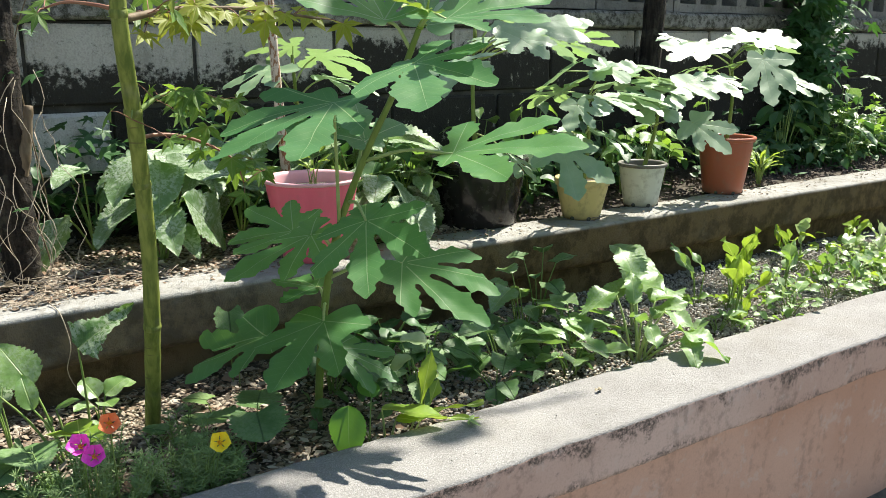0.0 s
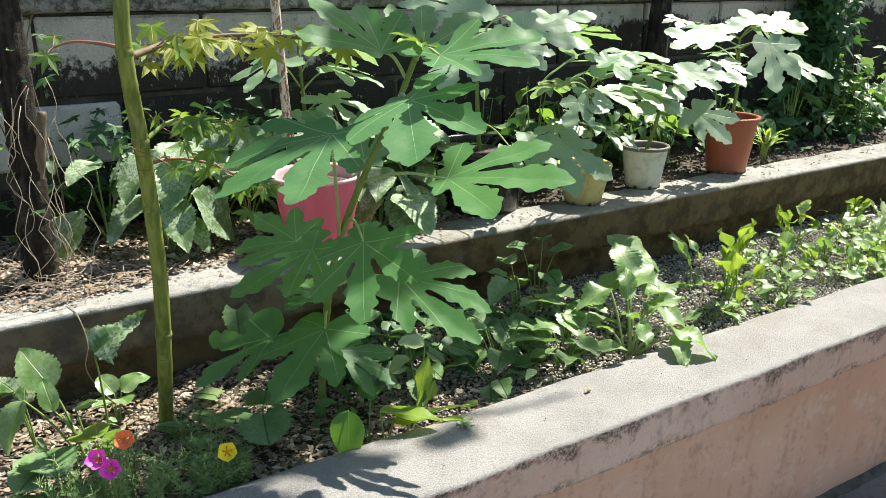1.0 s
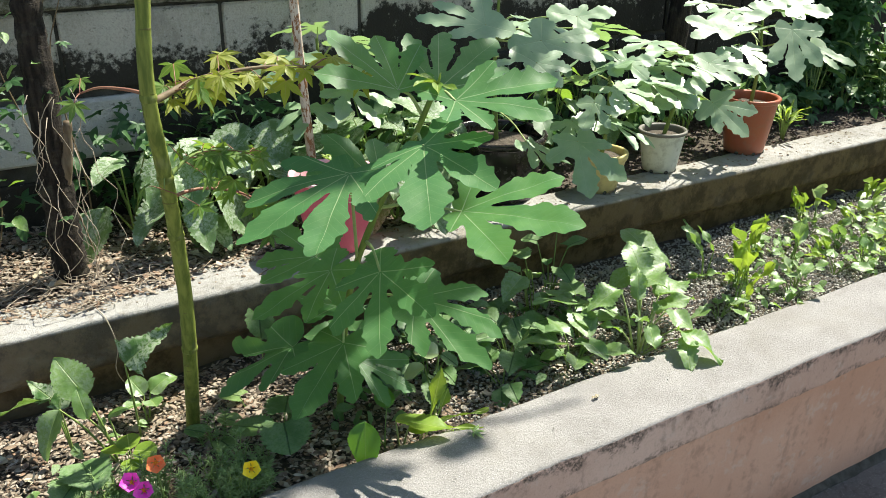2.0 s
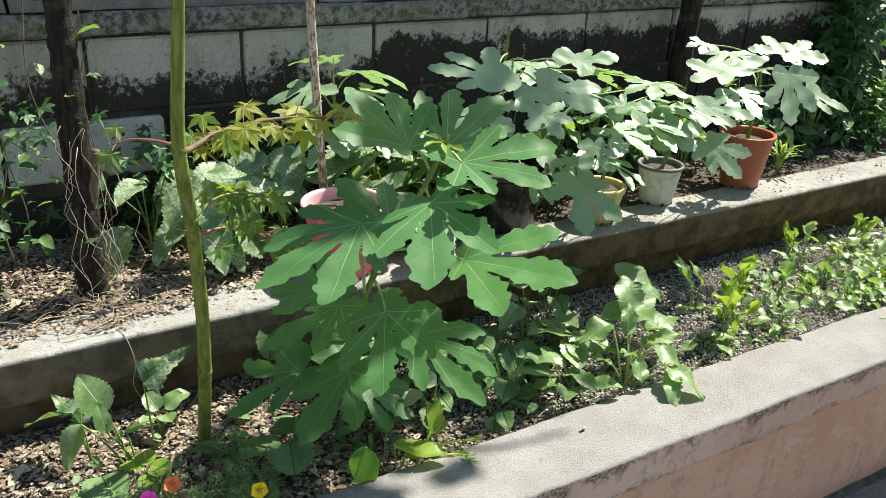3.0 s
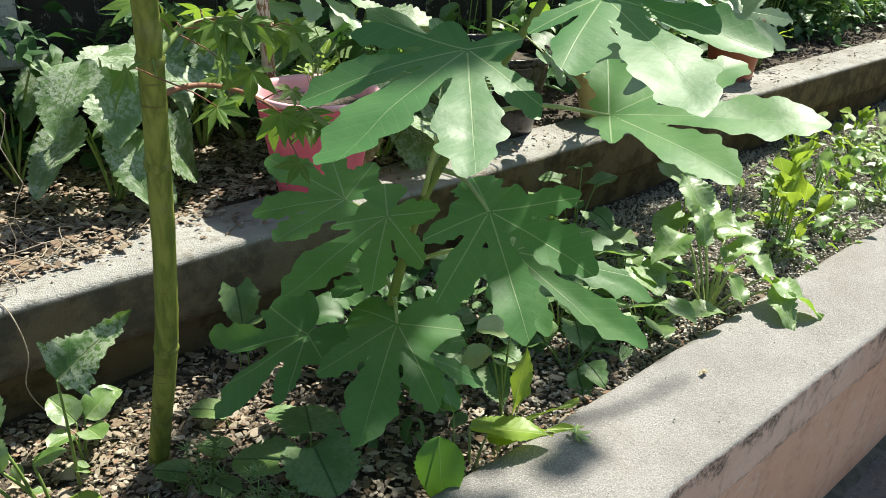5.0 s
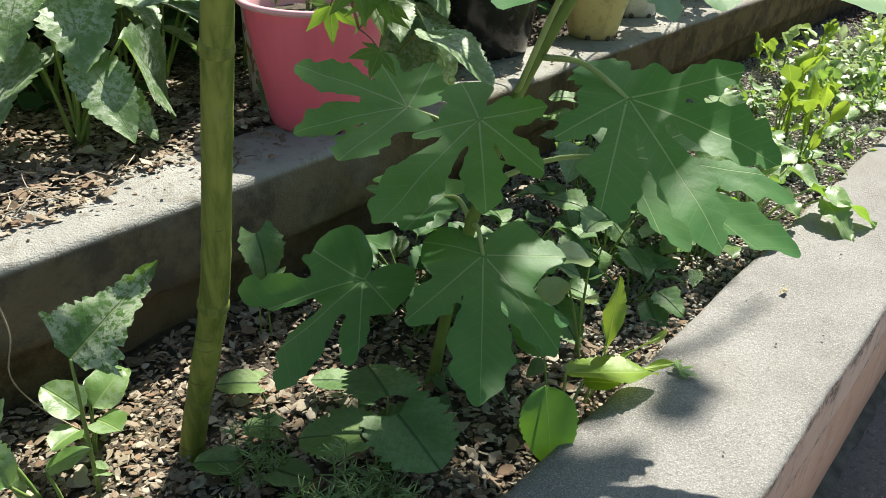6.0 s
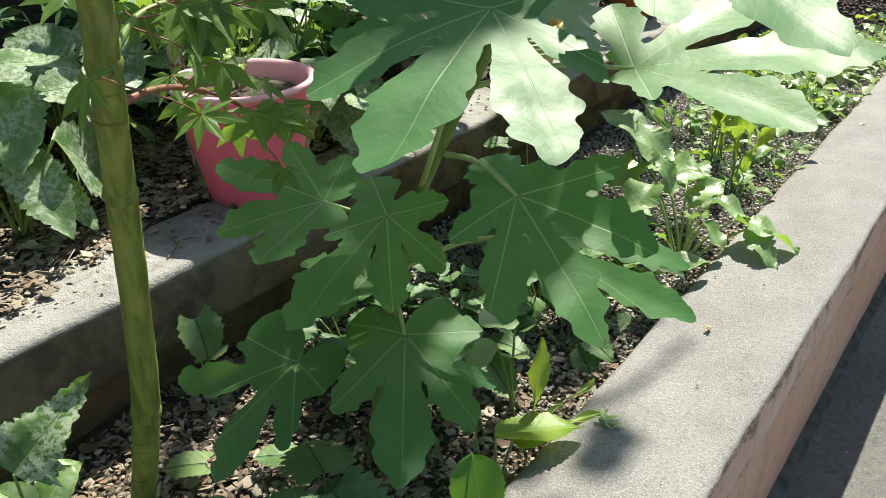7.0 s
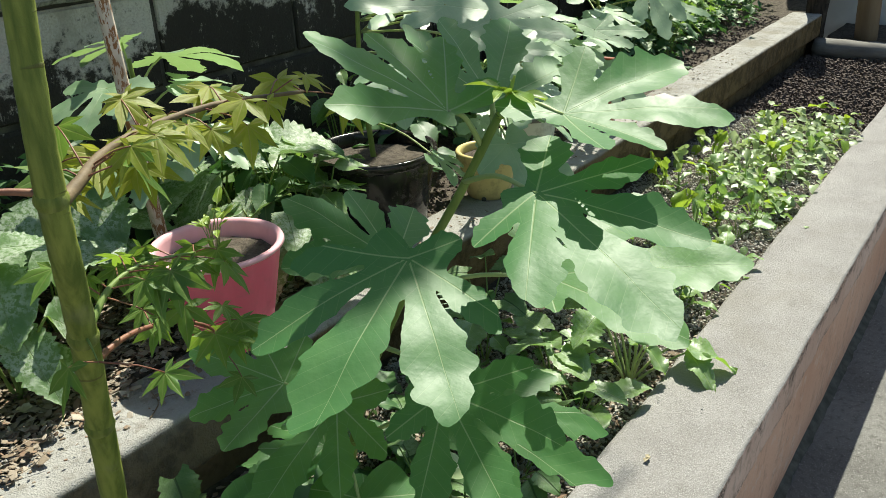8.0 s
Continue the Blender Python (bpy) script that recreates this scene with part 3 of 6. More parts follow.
# ---- structure ----
def slab(name, x0, x1, profile, material, step=0.12, rough=0.0012, seed=0, label="", split=None, parent=None, rounded=False):
    """A wall or kerb along x with a given cross-section (y, z), its faces slightly uneven. split: material slots by section edge."""
    n = max(2, int((x1 - x0) / step))
    verts, faces, slots = [], [], []
    m = len(profile)
    for i in range(n + 1):
        x = x0 + (x1 - x0) * i / n
        for j, (y, z) in enumerate(profile):
            w = noise.noise(Vector((x * 7, y * 9 + seed, z * 9))) * rough + noise.noise(Vector((x * 40, y * 30 + seed, z * 30))) * rough * 0.6
            verts.append((x, y + w, z + w))
    for i in range(n):
        for j in range(m):
            a, b = i * m + j, i * m + (j + 1) % m
            faces.append((a, b, b + m, a + m))
            slots.append(split[j] if split else 0)
    faces.append(tuple(range(m))), faces.append(tuple(range(n * m, (n + 1) * m))[::-1])
    slots += [0, 0]
    me = mesh_of(name, verts, faces, None, False)
    for mat in (material if isinstance(material, list) else [material]):
        me.materials.append(mat)
    me.polygons.foreach_set("material_index", slots)
    bm = bmesh.new()
    bm.from_mesh(me)
    bmesh.ops.recalc_face_normals(bm, faces=bm.faces)
    if rounded:
        for f in bm.faces:
            f.smooth = True
    bm.to_mesh(me), bm.free()
    ob = part(name, me, None, parent)
    return tagged(ob, label, "", "", "structure") if not parent else ob


X0, X1 = -3.0, 9.0
PAVE, CAP, SOIL_LOW, TOP, SOIL_HIGH = 0.165, 0.640, 0.600, 0.805, 0.800

# the pavement reaches the horizon
bm = bmesh.new()
g = 400.0
for x, y in ((-g, -g), (g, -g), (g, g), (-g, g)):
    bm.verts.new((x, y, PAVE))
bm.faces.new(bm.verts)
tagged(part("ground", bm, PAVING), "grey concrete pavement, sunlit with grit and stains", "pavement", "", "structure")

# planter wall: recessed rendered face and a projecting cap with rounded edges
slab("wall_front", X0, X1, [(1.105, PAVE - 0.05), (1.098, 0.30), (1.094, 0.540), (1.25, 0.540), (1.25, PAVE - 0.05)], PINK, 0.1, 0.002, 3, "planter wall face in weathered salmon pink paint")
slab("wall_cap", X0, X1,
     [(1.080, 0.541), (1.072, 0.548), (1.071, 0.553), (1.071, 0.558), (1.071, 0.626), (1.071, 0.631), (1.0715, 0.635), (1.0735, 0.638), (1.077, CAP), (1.081, CAP + 0.0005), (1.087, CAP + 0.001), (1.16, CAP + 0.002), (1.252, CAP + 0.001), (1.262, CAP), (1.270, 0.636), (1.273, 0.628), (1.273, 0.541)],
     [CONCRETE, BAND], 0.018, 0.0022, 5, "concrete planter cap with stained pink front edge", [1, 1, 1, 1, 1, 1, 0, 0, 0, 0, 0, 0, 0, 0, 0, 0, 1], None, True)
# dark strip of dirt, with the shadow at the foot put into its colour
slab("foot_strip", X0, X1, [(1.082, PAVE + 0.002), (1.092, PAVE + 0.008), (1.11, PAVE + 0.02), (1.11, PAVE - 0.02), (1.082, PAVE - 0.02)], DIRT_SHADE, 0.02, 0.010, 9, "black dirt and painted shadow along the wall's foot")

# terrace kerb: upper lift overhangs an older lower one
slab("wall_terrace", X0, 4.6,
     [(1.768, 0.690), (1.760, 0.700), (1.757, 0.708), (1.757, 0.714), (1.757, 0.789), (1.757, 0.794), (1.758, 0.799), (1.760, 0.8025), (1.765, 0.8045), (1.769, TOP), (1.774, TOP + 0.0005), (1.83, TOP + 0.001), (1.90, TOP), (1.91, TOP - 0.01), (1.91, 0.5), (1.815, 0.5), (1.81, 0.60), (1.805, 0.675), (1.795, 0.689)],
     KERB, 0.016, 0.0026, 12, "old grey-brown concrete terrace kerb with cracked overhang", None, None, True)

# soil sheets
def bed(name, x0, x1, y0, y1, z, amp, label, step=0.035):
    nx, ny = int((x1 - x0) / step), int((y1 - y0) / step)
    verts = []
    for i in range(nx + 1):
        for j in range(ny + 1):
            x, y = x0 + (x1 - x0) * i / nx, y0 + (y1 - y0) * j / ny
            verts.append((x, y, z + amp * noise.noise(Vector((x * 6, y * 6, z))) + 0.4 * amp * noise.noise(Vector((x * 25, y * 25, z)))))
    faces = [(i * (ny + 1) + j, (i + 1) * (ny + 1) + j, (i + 1) * (ny + 1) + j + 1, i * (ny + 1) + j + 1) for i in range(nx) for j in range(ny)]
    return tagged(part(name, mesh_of(name, verts, faces), SOIL), label, "soil", "", "structure")


bed("soil", X0, X1, 1.25, 1.82, SOIL_LOW, 0.012, "dark garden soil of the lower bed")
bed("soil", X0, X1, 1.86, 2.40, SOIL_HIGH - 0.004, 0.010, "dark garden soil of the upper bed")


# ---- block wall ----
WALL_Y = 2.36


def block_mesh(name, w, h, d, cells=0, seed=0, bevel=0.006):
    """A concrete block with worn edges, front face at y = 0, and open cells where asked for."""
    bm = bmesh.new()
    if cells:
        web = 0.028
        cw = (w - web * (cells + 1)) / cells
        xs = [0.0]
        for i in range(cells):
            xs += [xs[-1] + web, xs[-1] + web + cw]
        xs.append(w)
        zs = [0.0, 0.03, h - 0.03, h]
        rows = [[[bm.verts.new((x, y, z)) for z in zs] for x in xs] for y in (0.0, d)]
        for i in range(len(xs) - 1):
            for j in range(3):
                hole = i % 2 == 1 and j == 1
                if not hole:
                    bm.faces.new((rows[0][i][j], rows[0][i + 1][j], rows[0][i + 1][j + 1], rows[0][i][j + 1]))
                else:
                    a, b = rows[0], rows[1]
                    for p, q in (((i, j), (i + 1, j)), ((i + 1, j), (i + 1, j + 1)), ((i + 1, j + 1), (i, j + 1)), ((i, j + 1), (i, j))):
                        bm.faces.new((a[p[0]][p[1]], a[q[0]][q[1]], b[q[0]][q[1]], b[p[0]][p[1]]))
                bm.faces.new((rows[1][i][j + 1], rows[1][i + 1][j + 1], rows[1][i + 1][j], rows[1][i][j]))
        n = len(xs) - 1
        bm.faces.new([rows[0][i][0] for i in range(n + 1)][::-1] + [rows[1][i][0] for i in range(n + 1)])
        bm.faces.new([rows[0][i][3] for i in range(n + 1)] + [rows[1][i][3] for i in range(n + 1)][::-1])
        bm.faces.new([rows[0][0][j] for j in range(4)] + [rows[1][0][j] for j in range(4)][::-1])
        bm.faces.new([rows[0][n][j] for j in range(4)][::-1] + [rows[1][n][j] for j in range(4)])
        bmesh.ops.recalc_face_normals(bm, faces=bm.faces)
    else:
        bmesh.ops.create_cube(bm, size=1.0)
        for v in bm.verts:
            v.co = ((v.co.x + 0.5) * w, (v.co.y + 0.5) * d, (v.co.z + 0.5) * h)
        bmesh.ops.bevel(bm, geom=list(bm.edges), offset=bevel, segments=1, affect="EDGES")
    rng = random.Random(seed)
    for v in bm.verts:
        v.co += Vector((rng.uniform(-1, 1), rng.uniform(-1, 1), rng.uniform(-1, 1))) * 0.002
    me = bpy.data.meshes.new(name)
    bm.to_mesh(me), bm.free()
    return me


wall_back = slab("wall_back", X0, X1, [(WALL_Y + 0.012, 0.55), (WALL_Y + 0.012, 1.34), (WALL_Y + 0.15, 1.34), (WALL_Y + 0.15, 0.55)], JOINT, 0.3, 0.003, 21, "boundary wall of mossy concrete blocks with black algae")
ledge = slab("wall_ledge", X0, X1, [(WALL_Y - 0.016, 1.345), (WALL_Y - 0.022, 1.352), (WALL_Y - 0.022, 1.392), (WALL_Y - 0.012, 1.402), (WALL_Y + 0.16, 1.402), (WALL_Y + 0.16, 1.342), (WALL_Y, 1.342)], LEDGE, 0.03, 0.005, 22, "mossy concrete ledge course along the boundary wall")
solid = [block_mesh("block", 0.400, 0.196, 0.05, 0, s) for s in range(3)]
for s in solid:
    s.materials.append(BLOCK)
white = block_mesh("block", 0.400, 0.150, 0.06, 0, 9)
white.materials.append(WHITE_BLOCK)
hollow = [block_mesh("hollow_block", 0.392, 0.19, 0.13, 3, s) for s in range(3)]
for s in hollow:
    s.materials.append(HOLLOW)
rng = random.Random(4)
for row, (z, shift) in enumerate(((0.722, 0.29), (0.925, 0.065), (1.134, 0.292))):
    for k in range(-3, 14):
        x = shift + 0.41 * k + 0.003
        pale = row == 1 and x < 0.45
        ob = part("block", white if pale else solid[rng.randrange(3)], None, wall_back)
        ob.matrix_basis = pose(x, WALL_Y - (0.012 if pale else 0.0) + rng.uniform(-0.003, 0.003), z + (0.045 if pale else 0.004))
top_row = thing("wall_top", (X0, WALL_Y, 1.402), "course of hollow concrete blocks, their dark cells facing out", "wall", "", "structure")
for k in range(-3, 13):
    x = 0.13 + 0.40 * k
    ob = part("hollow_block", hollow[rng.randrange(3)], None, top_row)
    ob.matrix_basis = pose(x + 0.003, WALL_Y + rng.uniform(-0.003, 0.003), 1.404)
# added backing sheet, coloured dark in place of the shade in the cells
slab("cell_backing", X0, X1, [(WALL_Y + 0.135, 1.405), (WALL_Y + 0.135, 1.60), (WALL_Y + 0.17, 1.60), (WALL_Y + 0.17, 1.405)], DIRT_SHADE, 0.5, 0.001, 23, "added dark sheet standing in for shade behind the hollow blocks")
slab("wall_coping", X0, X1, [(WALL_Y - 0.02, 1.597), (WALL_Y - 0.02, 1.65), (WALL_Y + 0.18, 1.65), (WALL_Y + 0.18, 1.597)], LEDGE, 0.1, 0.003, 24, "grey concrete coping of the boundary wall")

# far end of the beds: a dark post, a log across the soil, a pale wall and a wooden post beyond
far = thing("post", (4.62, 1.80, 0.6), "dark weathered timber post at the end of the bed", "post")
tube("shaft", [(4.62, 1.80, 0.58), (4.64, 1.79, 1.0), (4.62, 1.80, 1.5)], 0.055, 0.05, BARK, far, "", 12, 9, 0.05, 2)
log = thing("log", (4.55, 1.50, 0.62), "grey weathered log lying across the lower bed", "log")
tube("trunk", [(4.56, 1.76, 0.645), (4.52, 1.5, 0.65), (4.55, 1.27, 0.645)], 0.05, 0.045, plain("grey_wood", (0.14, 0.13, 0.12), (0.26, 0.25, 0.23), 20, 0.8, 0.5, 0.003, 200, 0.3, (1, 0.2, 1)), log, "", 14, 10, 0.06, 3)
slab("wall_east", 5.6, 5.7, [(0.9, 0.1), (0.9, 2.2), (2.2, 2.2), (2.2, 0.1)], plain("pale_render", (0.62, 0.60, 0.56), (0.72, 0.70, 0.66), 8, 0.85, 0.3), 0.05, 0.002, 31, "pale rendered wall beyond the end of the bed")
wood_post = thing("post", (5.1, 1.62, 0.6), "brown wooden post standing before a pale wall", "post")
tube("shaft", [(5.1, 1.62, 0.55), (5.1, 1.63, 0.9), (5.1, 1.62, 1.5)], 0.06, 0.06, plain("brown_timber", (0.24, 0.15, 0.08), (0.34, 0.23, 0.13), 14, 0.7, 0.4, 0.002, 160, 0.3, (1, 1, 0.1)), wood_post, "", 8, 10, 0.02, 4)


# ---- loose ground ----
def chips(name, x0, x1, y0, y1, z, count, size, flat, material, label, seed, keep=None):
    rng = random.Random(seed)
    heap = Heap()
    for _ in range(count):
        x, y = rng.uniform(x0, x1), rng.uniform(y0, y1)
        if keep and not keep(x, y, rng):
            continue
        flake = flat < 0.3 and rng.random() < 0.10
        s = size * (rng.uniform(1.3, 2.0) if flake else rng.uniform(0.35, 1.1))
        n = rng.choice((4, 5, 6, 7))
        t = s * flat * rng.uniform(0.6, 1.3) * (0.5 if flake else 1)
        rot = Euler((rng.gauss(0, 0.26), rng.gauss(0, 0.26), rng.uniform(0, 6.28))).to_matrix()
        long = rng.uniform(0.3, 0.85) if flat < 0.3 else rng.uniform(0.6, 1.0)
        ring = [(math.cos(6.283 * k / n + rng.uniform(-0.3, 0.3)) * s * 0.5 * rng.uniform(0.75, 1.15), math.sin(6.283 * k / n) * s * 0.5 * long * rng.uniform(0.75, 1.15)) for k in range(n)]
        base = z + rng.uniform(-0.002, 0.012) + 0.012 * noise.noise(Vector((x * 6, y * 6, z)))
        verts = [tuple(rot @ Vector((a, b, 0)) + Vector((x, y, base))) for a, b in ring]
        verts += [tuple(rot @ Vector((a * 0.82, b * 0.82, t)) + Vector((x, y, base))) for a, b in ring]
        faces = [tuple(range(n, 2 * n))] + [(k, (k + 1) % n, n + (k + 1) % n, n + k) for k in range(n)]
        heap.add(verts, faces)
    return tagged(part(name, heap.mesh(name, False), material), label, "mulch", "", "stuff")


chips("wood_chips", -0.7, 1.7, 1.265, 1.785, SOIL_LOW + 0.002, 30000, 0.0135, 0.07, CHIPS, "pale brown wood chip mulch on the lower bed", 1, lambda x, y, r: r.random() < 1.35 - 0.8 * x)
chips("wood_chips", -0.9, 1.3, 1.79, 2.33, SOIL_HIGH + 0.004, 30000, 0.0140, 0.07, CHIPS, "wood chip and leaf litter mulch on the upper bed", 2, lambda x, y, r: y > (1.815 if x < 0.42 else 1.86) + 0.03 * noise.noise(Vector((x * 9, 0, 0))) + (0.04 if x > 0.6 else 0) or r.random() < 0.05)
chips("gravel", 0.5, 4.4, 1.265, 1.785, SOIL_LOW - 0.001, 46000, 0.0085, 0.45, GRAVEL, "grey crumbly soil and fine gravel", 3, lambda x, y, r: x < 3.4 and r.random() < 2.4 * (x - 0.62))
chips("gravel", 1.0, 4.4, 1.905, 2.33, SOIL_HIGH, 4500, 0.012, 0.5, CLODS, "dark crumbs of soil behind the pots", 4)
chips("clods", 3.3, 4.5, 1.27, 1.78, SOIL_LOW + 0.001, 7000, 0.0155, 0.7, CLODS, "dark brown clods of dug soil", 5)
chips("grit", -0.2, 3.5, 1.08, 1.25, CAP - 0.0015, 90, 0.004, 0.5, GRAVEL, "specks of grit on the planter cap", 6)
chips("grit", -0.2, 3.5, 1.78, 1.90, TOP - 0.0015, 420, 0.010, 0.25, CHIPS, "crumbs of soil and dry leaf on the kerb", 7)
chips("grit", 0.5, 4.0, 0.2, 1.04, PAVE - 0.001, 300, 0.006, 0.4, GRAVEL, "grit on the pavement", 8)


# ---- pots ----
def pot(name, at, r0, r1, h, rim_h, material, rim_material, label, soil=True, holes=True, lip=0.006, wobble=0.0):
    ob = thing(name, at, label, "flower pot", "pots on the kerb")
    wall = 0.004
    rim_z = h - rim_h
    prof = [(0.0, 0.0), (r0 - 0.006, 0.0), (r0, 0.005)]
    for i in range(1, 9):
        prof.append((r0 + (r1 - r0) * i / 9, 0.005 + (rim_z - 0.005) * i / 9))
    prof += [(r1 - 0.002, rim_z)]
    part("body", mesh_of("body", *lathe(prof, 48, wobble)), material, ob, "", Matrix.Translation(at))
    rim = [(r1 - 0.002, rim_z), (r1 + lip * 0.7, rim_z + 0.001), (r1 + lip, rim_z + 0.004), (r1 + lip + 0.002, h - 0.006), (r1 + lip, h - 0.001), (r1 + lip - 0.003, h), (r1 - wall, h - 0.001), (r1 - wall - 0.003, h - 0.006),
           (r1 - wall - 0.004, rim_z), (r0 + (r1 - r0) * 0.55, h * 0.55)]
    part("rim", mesh_of("rim", *lathe(rim, 48, wobble)), rim_material, ob, "", Matrix.Translation(at))
    if soil:
        rs = r0 + (r1 - r0) * 0.86 - wall
        sv, sf = lathe([(0.0, 0.004), (rs * 0.5, 0.002), (rs * 0.85, -0.001), (rs, -0.006)], 32)
        sv = [(x, y, z + 0.004 * noise.noise(Vector((x * 60, y * 60, 1)))) for x, y, z in sv]
        part("potting_soil", mesh_of("potting_soil", sv, sf), SOIL, ob, "dry brown potting soil", Matrix.Translation((at[0], at[1], at[2] + h * 0.86)))
    if holes:
        for a in (200, 250, 300):
            # solid dark plugs: each hole's shade is given as colour
            part("drain_hole", mesh_of("drain_hole", *tube_data([(0, 0, 0), (0.002, 0, 0), (0.004, 0, 0)], 0.006, 0.006, 3, 10)), DIRT_SHADE, ob, "dark drain hole",
                 Matrix.Translation((at[0] + (r0 - 0.002) * math.cos(radians(a)), at[1] + (r0 - 0.002) * math.sin(radians(a)), at[2] + 0.006)) @ pose(0, 0, 0, 0, 0, a))
    return ob


pot("flower_pot", (0.786, 1.864, TOP), 0.071, 0.106, 0.19, 0.010, PINK_POT, PINK_RIM, "pink plastic flower pot half full of dry soil", True, True, 0.005)
pot("flower_pot", (1.335, 1.975, TOP), 0.110, 0.135, 0.185, 0.022, BLACK_POT, BLACK_POT, "large glossy black glazed plant pot", True, False, 0.006)
pot("flower_pot", (1.622, 1.858, TOP), 0.053, 0.074, 0.118, 0.022, YELLOW_POT, YELLOW_POT, "small yellow plastic flower pot with soil stains", True, True, 0.004)
pot("flower_pot", (1.912, 1.903, TOP), 0.052, 0.070, 0.132, 0.012, WHITE_POT, DARK_RIM, "off-white plastic flower pot with dark inner rim", True, True, 0.004)
pot("flower_pot", (2.310, 1.908, TOP), 0.064, 0.088, 0.188, 0.016, TERRACOTTA, TERRACOTTA, "terracotta plastic flower pot, dusty at the foot", True, True, 0.006)

# support stake behind the pink pot
stake = thing("stake", (0.812, 2.035, SOIL_HIGH), "pale stake with flaking rusty brown spots", "stake")
tube("shaft", [(0.815, 2.035, 0.78), (0.795, 2.035, 1.04), (0.775, 2.033, 1.37), (0.757, 2.03, 1.75)], 0.0125, 0.011, STAKE, stake, "", 30, 10, 0.03, 5)


# ---- fig ----
def lobed(seed, size, slim=0.21):
    rng = random.Random(seed)
    out = []
    for a, l in ((0, 1.0), (46, 0.9), (-46, 0.9), (98, 0.62), (-98, 0.62)):
        out.append((radians(a + rng.uniform(-7, 7)), size * l * rng.uniform(0.88, 1.08), size * slim * rng.uniform(0.88, 1.12) * (0.95 if abs(a) < 90 else 0.85), 0.0, -size * rng.uniform(0.0, 0.16)))
    return out


def turned(a, b):
    """The angle from b to a, between minus and plus half a turn."""
    return (a - b + math.pi) % (2 * math.pi) - math.pi


def leaf_between(name, centre, tips, parent, seed, slim=0.27, web=0.30, droop=0.10, fold=0.10, ripple=0.014, material=FIG, cells=50):
    """A big fig leaf whose stalk joins at centre and whose lobes reach to the tips."""
    c = Vector(centre)
    d = np.array([np.array(Vector(t) - c) for t in tips])
    _, _, vt = np.linalg.svd(d)
    nz = Vector(vt[2])
    if nz.z < 0:
        nz = -nz
    main = Vector(d[np.argmax((d ** 2).sum(1))])
    ex = (main - nz * main.dot(nz)).normalized()
    ey = nz.cross(ex)
    rays = [(math.atan2(Vector(v).dot(ey), Vector(v).dot(ex)), math.hypot(Vector(v).dot(ex), Vector(v).dot(ey)), Vector(v).dot(nz)) for v in d]
    base = [ray[0] for ray in rays]
    for _ in range(30):
        for i in range(len(base)):
            for j in range(i):
                g = turned(base[i], base[j])
                if abs(g) < 0.62:
                    push = 0.1 * (0.62 - abs(g)) * (1 if g >= 0 else -1)
                    base[i], base[j] = base[i] + push, base[j] - push
    out = [b + 0.67 * turned(ray[0], b) for ray, b in zip(rays, base)]
    lobes = []
    for (tip_a, length, height), a, mid in zip(rays, base, out):
        gap = min(abs(turned(mid, b)) for b in out if b != mid)
        room = 0.86 * 0.68 * length * math.tan(min(gap, 1.3) / 2)
        lobes.append((a, length, min(room, slim * (0.6 * length + 0.4 * 0.16)), math.tan(max(-0.6, min(0.6, turned(tip_a, a)))), height))
    me = fig_leaf(name, lobes, seed, droop, fold, ripple, cells, web)
    m = Matrix((ex, ey, nz)).transposed().to_4x4()
    m.translation = c
    return part(name, me, material, parent, "", m)


fig = thing("fig_tree", (0.60, 1.47, SOIL_LOW), "young fig tree with large deeply lobed green leaves", "fig tree")
tube("stem", [(0.598, 1.475, 0.58), (0.596, 1.445, 0.75), (0.600, 1.410, 0.90), (0.615, 1.385, 1.00), (0.640, 1.335, 1.12), (0.665, 1.285, 1.22), (0.682, 1.240, 1.315)], 0.0078, 0.0046, FIG_STEM, fig, "", 40, 10, 0.05, 1)
tube("shoot_tip", [(0.682, 1.240, 1.312), (0.688, 1.232, 1.335), (0.690, 1.226, 1.355)], 0.005, 0.0012, LIME, fig, "lime green shoot tip", 8, 7)
def fig_tree_leaf(seed, centre, tips, node, slim, web):
    """One big leaf on its stalk from a node of the stem."""
    leaf_between("leaf", centre, tips, fig, seed, slim, web)
    a, b = Vector(node), Vector(centre)
    mid = (a + b) / 2 + Vector((0, 0, 0.012))
    tube("petiole", [a, mid, b + Vector((0, 0, -0.001))], 0.0034, 0.0022, PETIOLE, fig, "", 10, 7)


fig_tree_leaf(11, (0.542, 1.259, 1.205), [(0.450, 1.327, 1.228), (0.390, 1.330, 1.150), (0.338, 1.224, 1.150), (0.412, 1.115, 1.148), (0.520, 1.142, 1.162), (0.585, 1.225, 1.215)], (0.612, 1.390, 0.99), 0.26, 0.28)
fig_tree_leaf(12, (0.622, 1.163, 1.263), [(0.543, 1.183, 1.229), (0.485, 1.086, 1.228), (0.522, 0.976, 1.216), (0.650, 1.000, 1.230), (0.686, 1.072, 1.290), (0.700, 1.190, 1.292)], (0.668, 1.277, 1.24), 0.24, 0.25)
fig_tree_leaf(13, (0.680, 1.166, 1.325), [(0.650, 1.225, 1.330), (0.620, 1.090, 1.318), (0.680, 1.058, 1.304), (0.757, 1.023, 1.327), (0.826, 1.101, 1.352), (0.765, 1.185, 1.374)], (0.682, 1.240, 1.315), 0.24, 0.23)
fig_tree_leaf(14, (0.722, 1.208, 1.122), [(0.689, 1.022, 1.109), (0.813, 1.002, 1.150), (0.888, 1.145, 1.174), (0.672, 1.165, 1.108), (0.800, 1.275, 1.160)], (0.636, 1.345, 1.10), 0.22, 0.23)
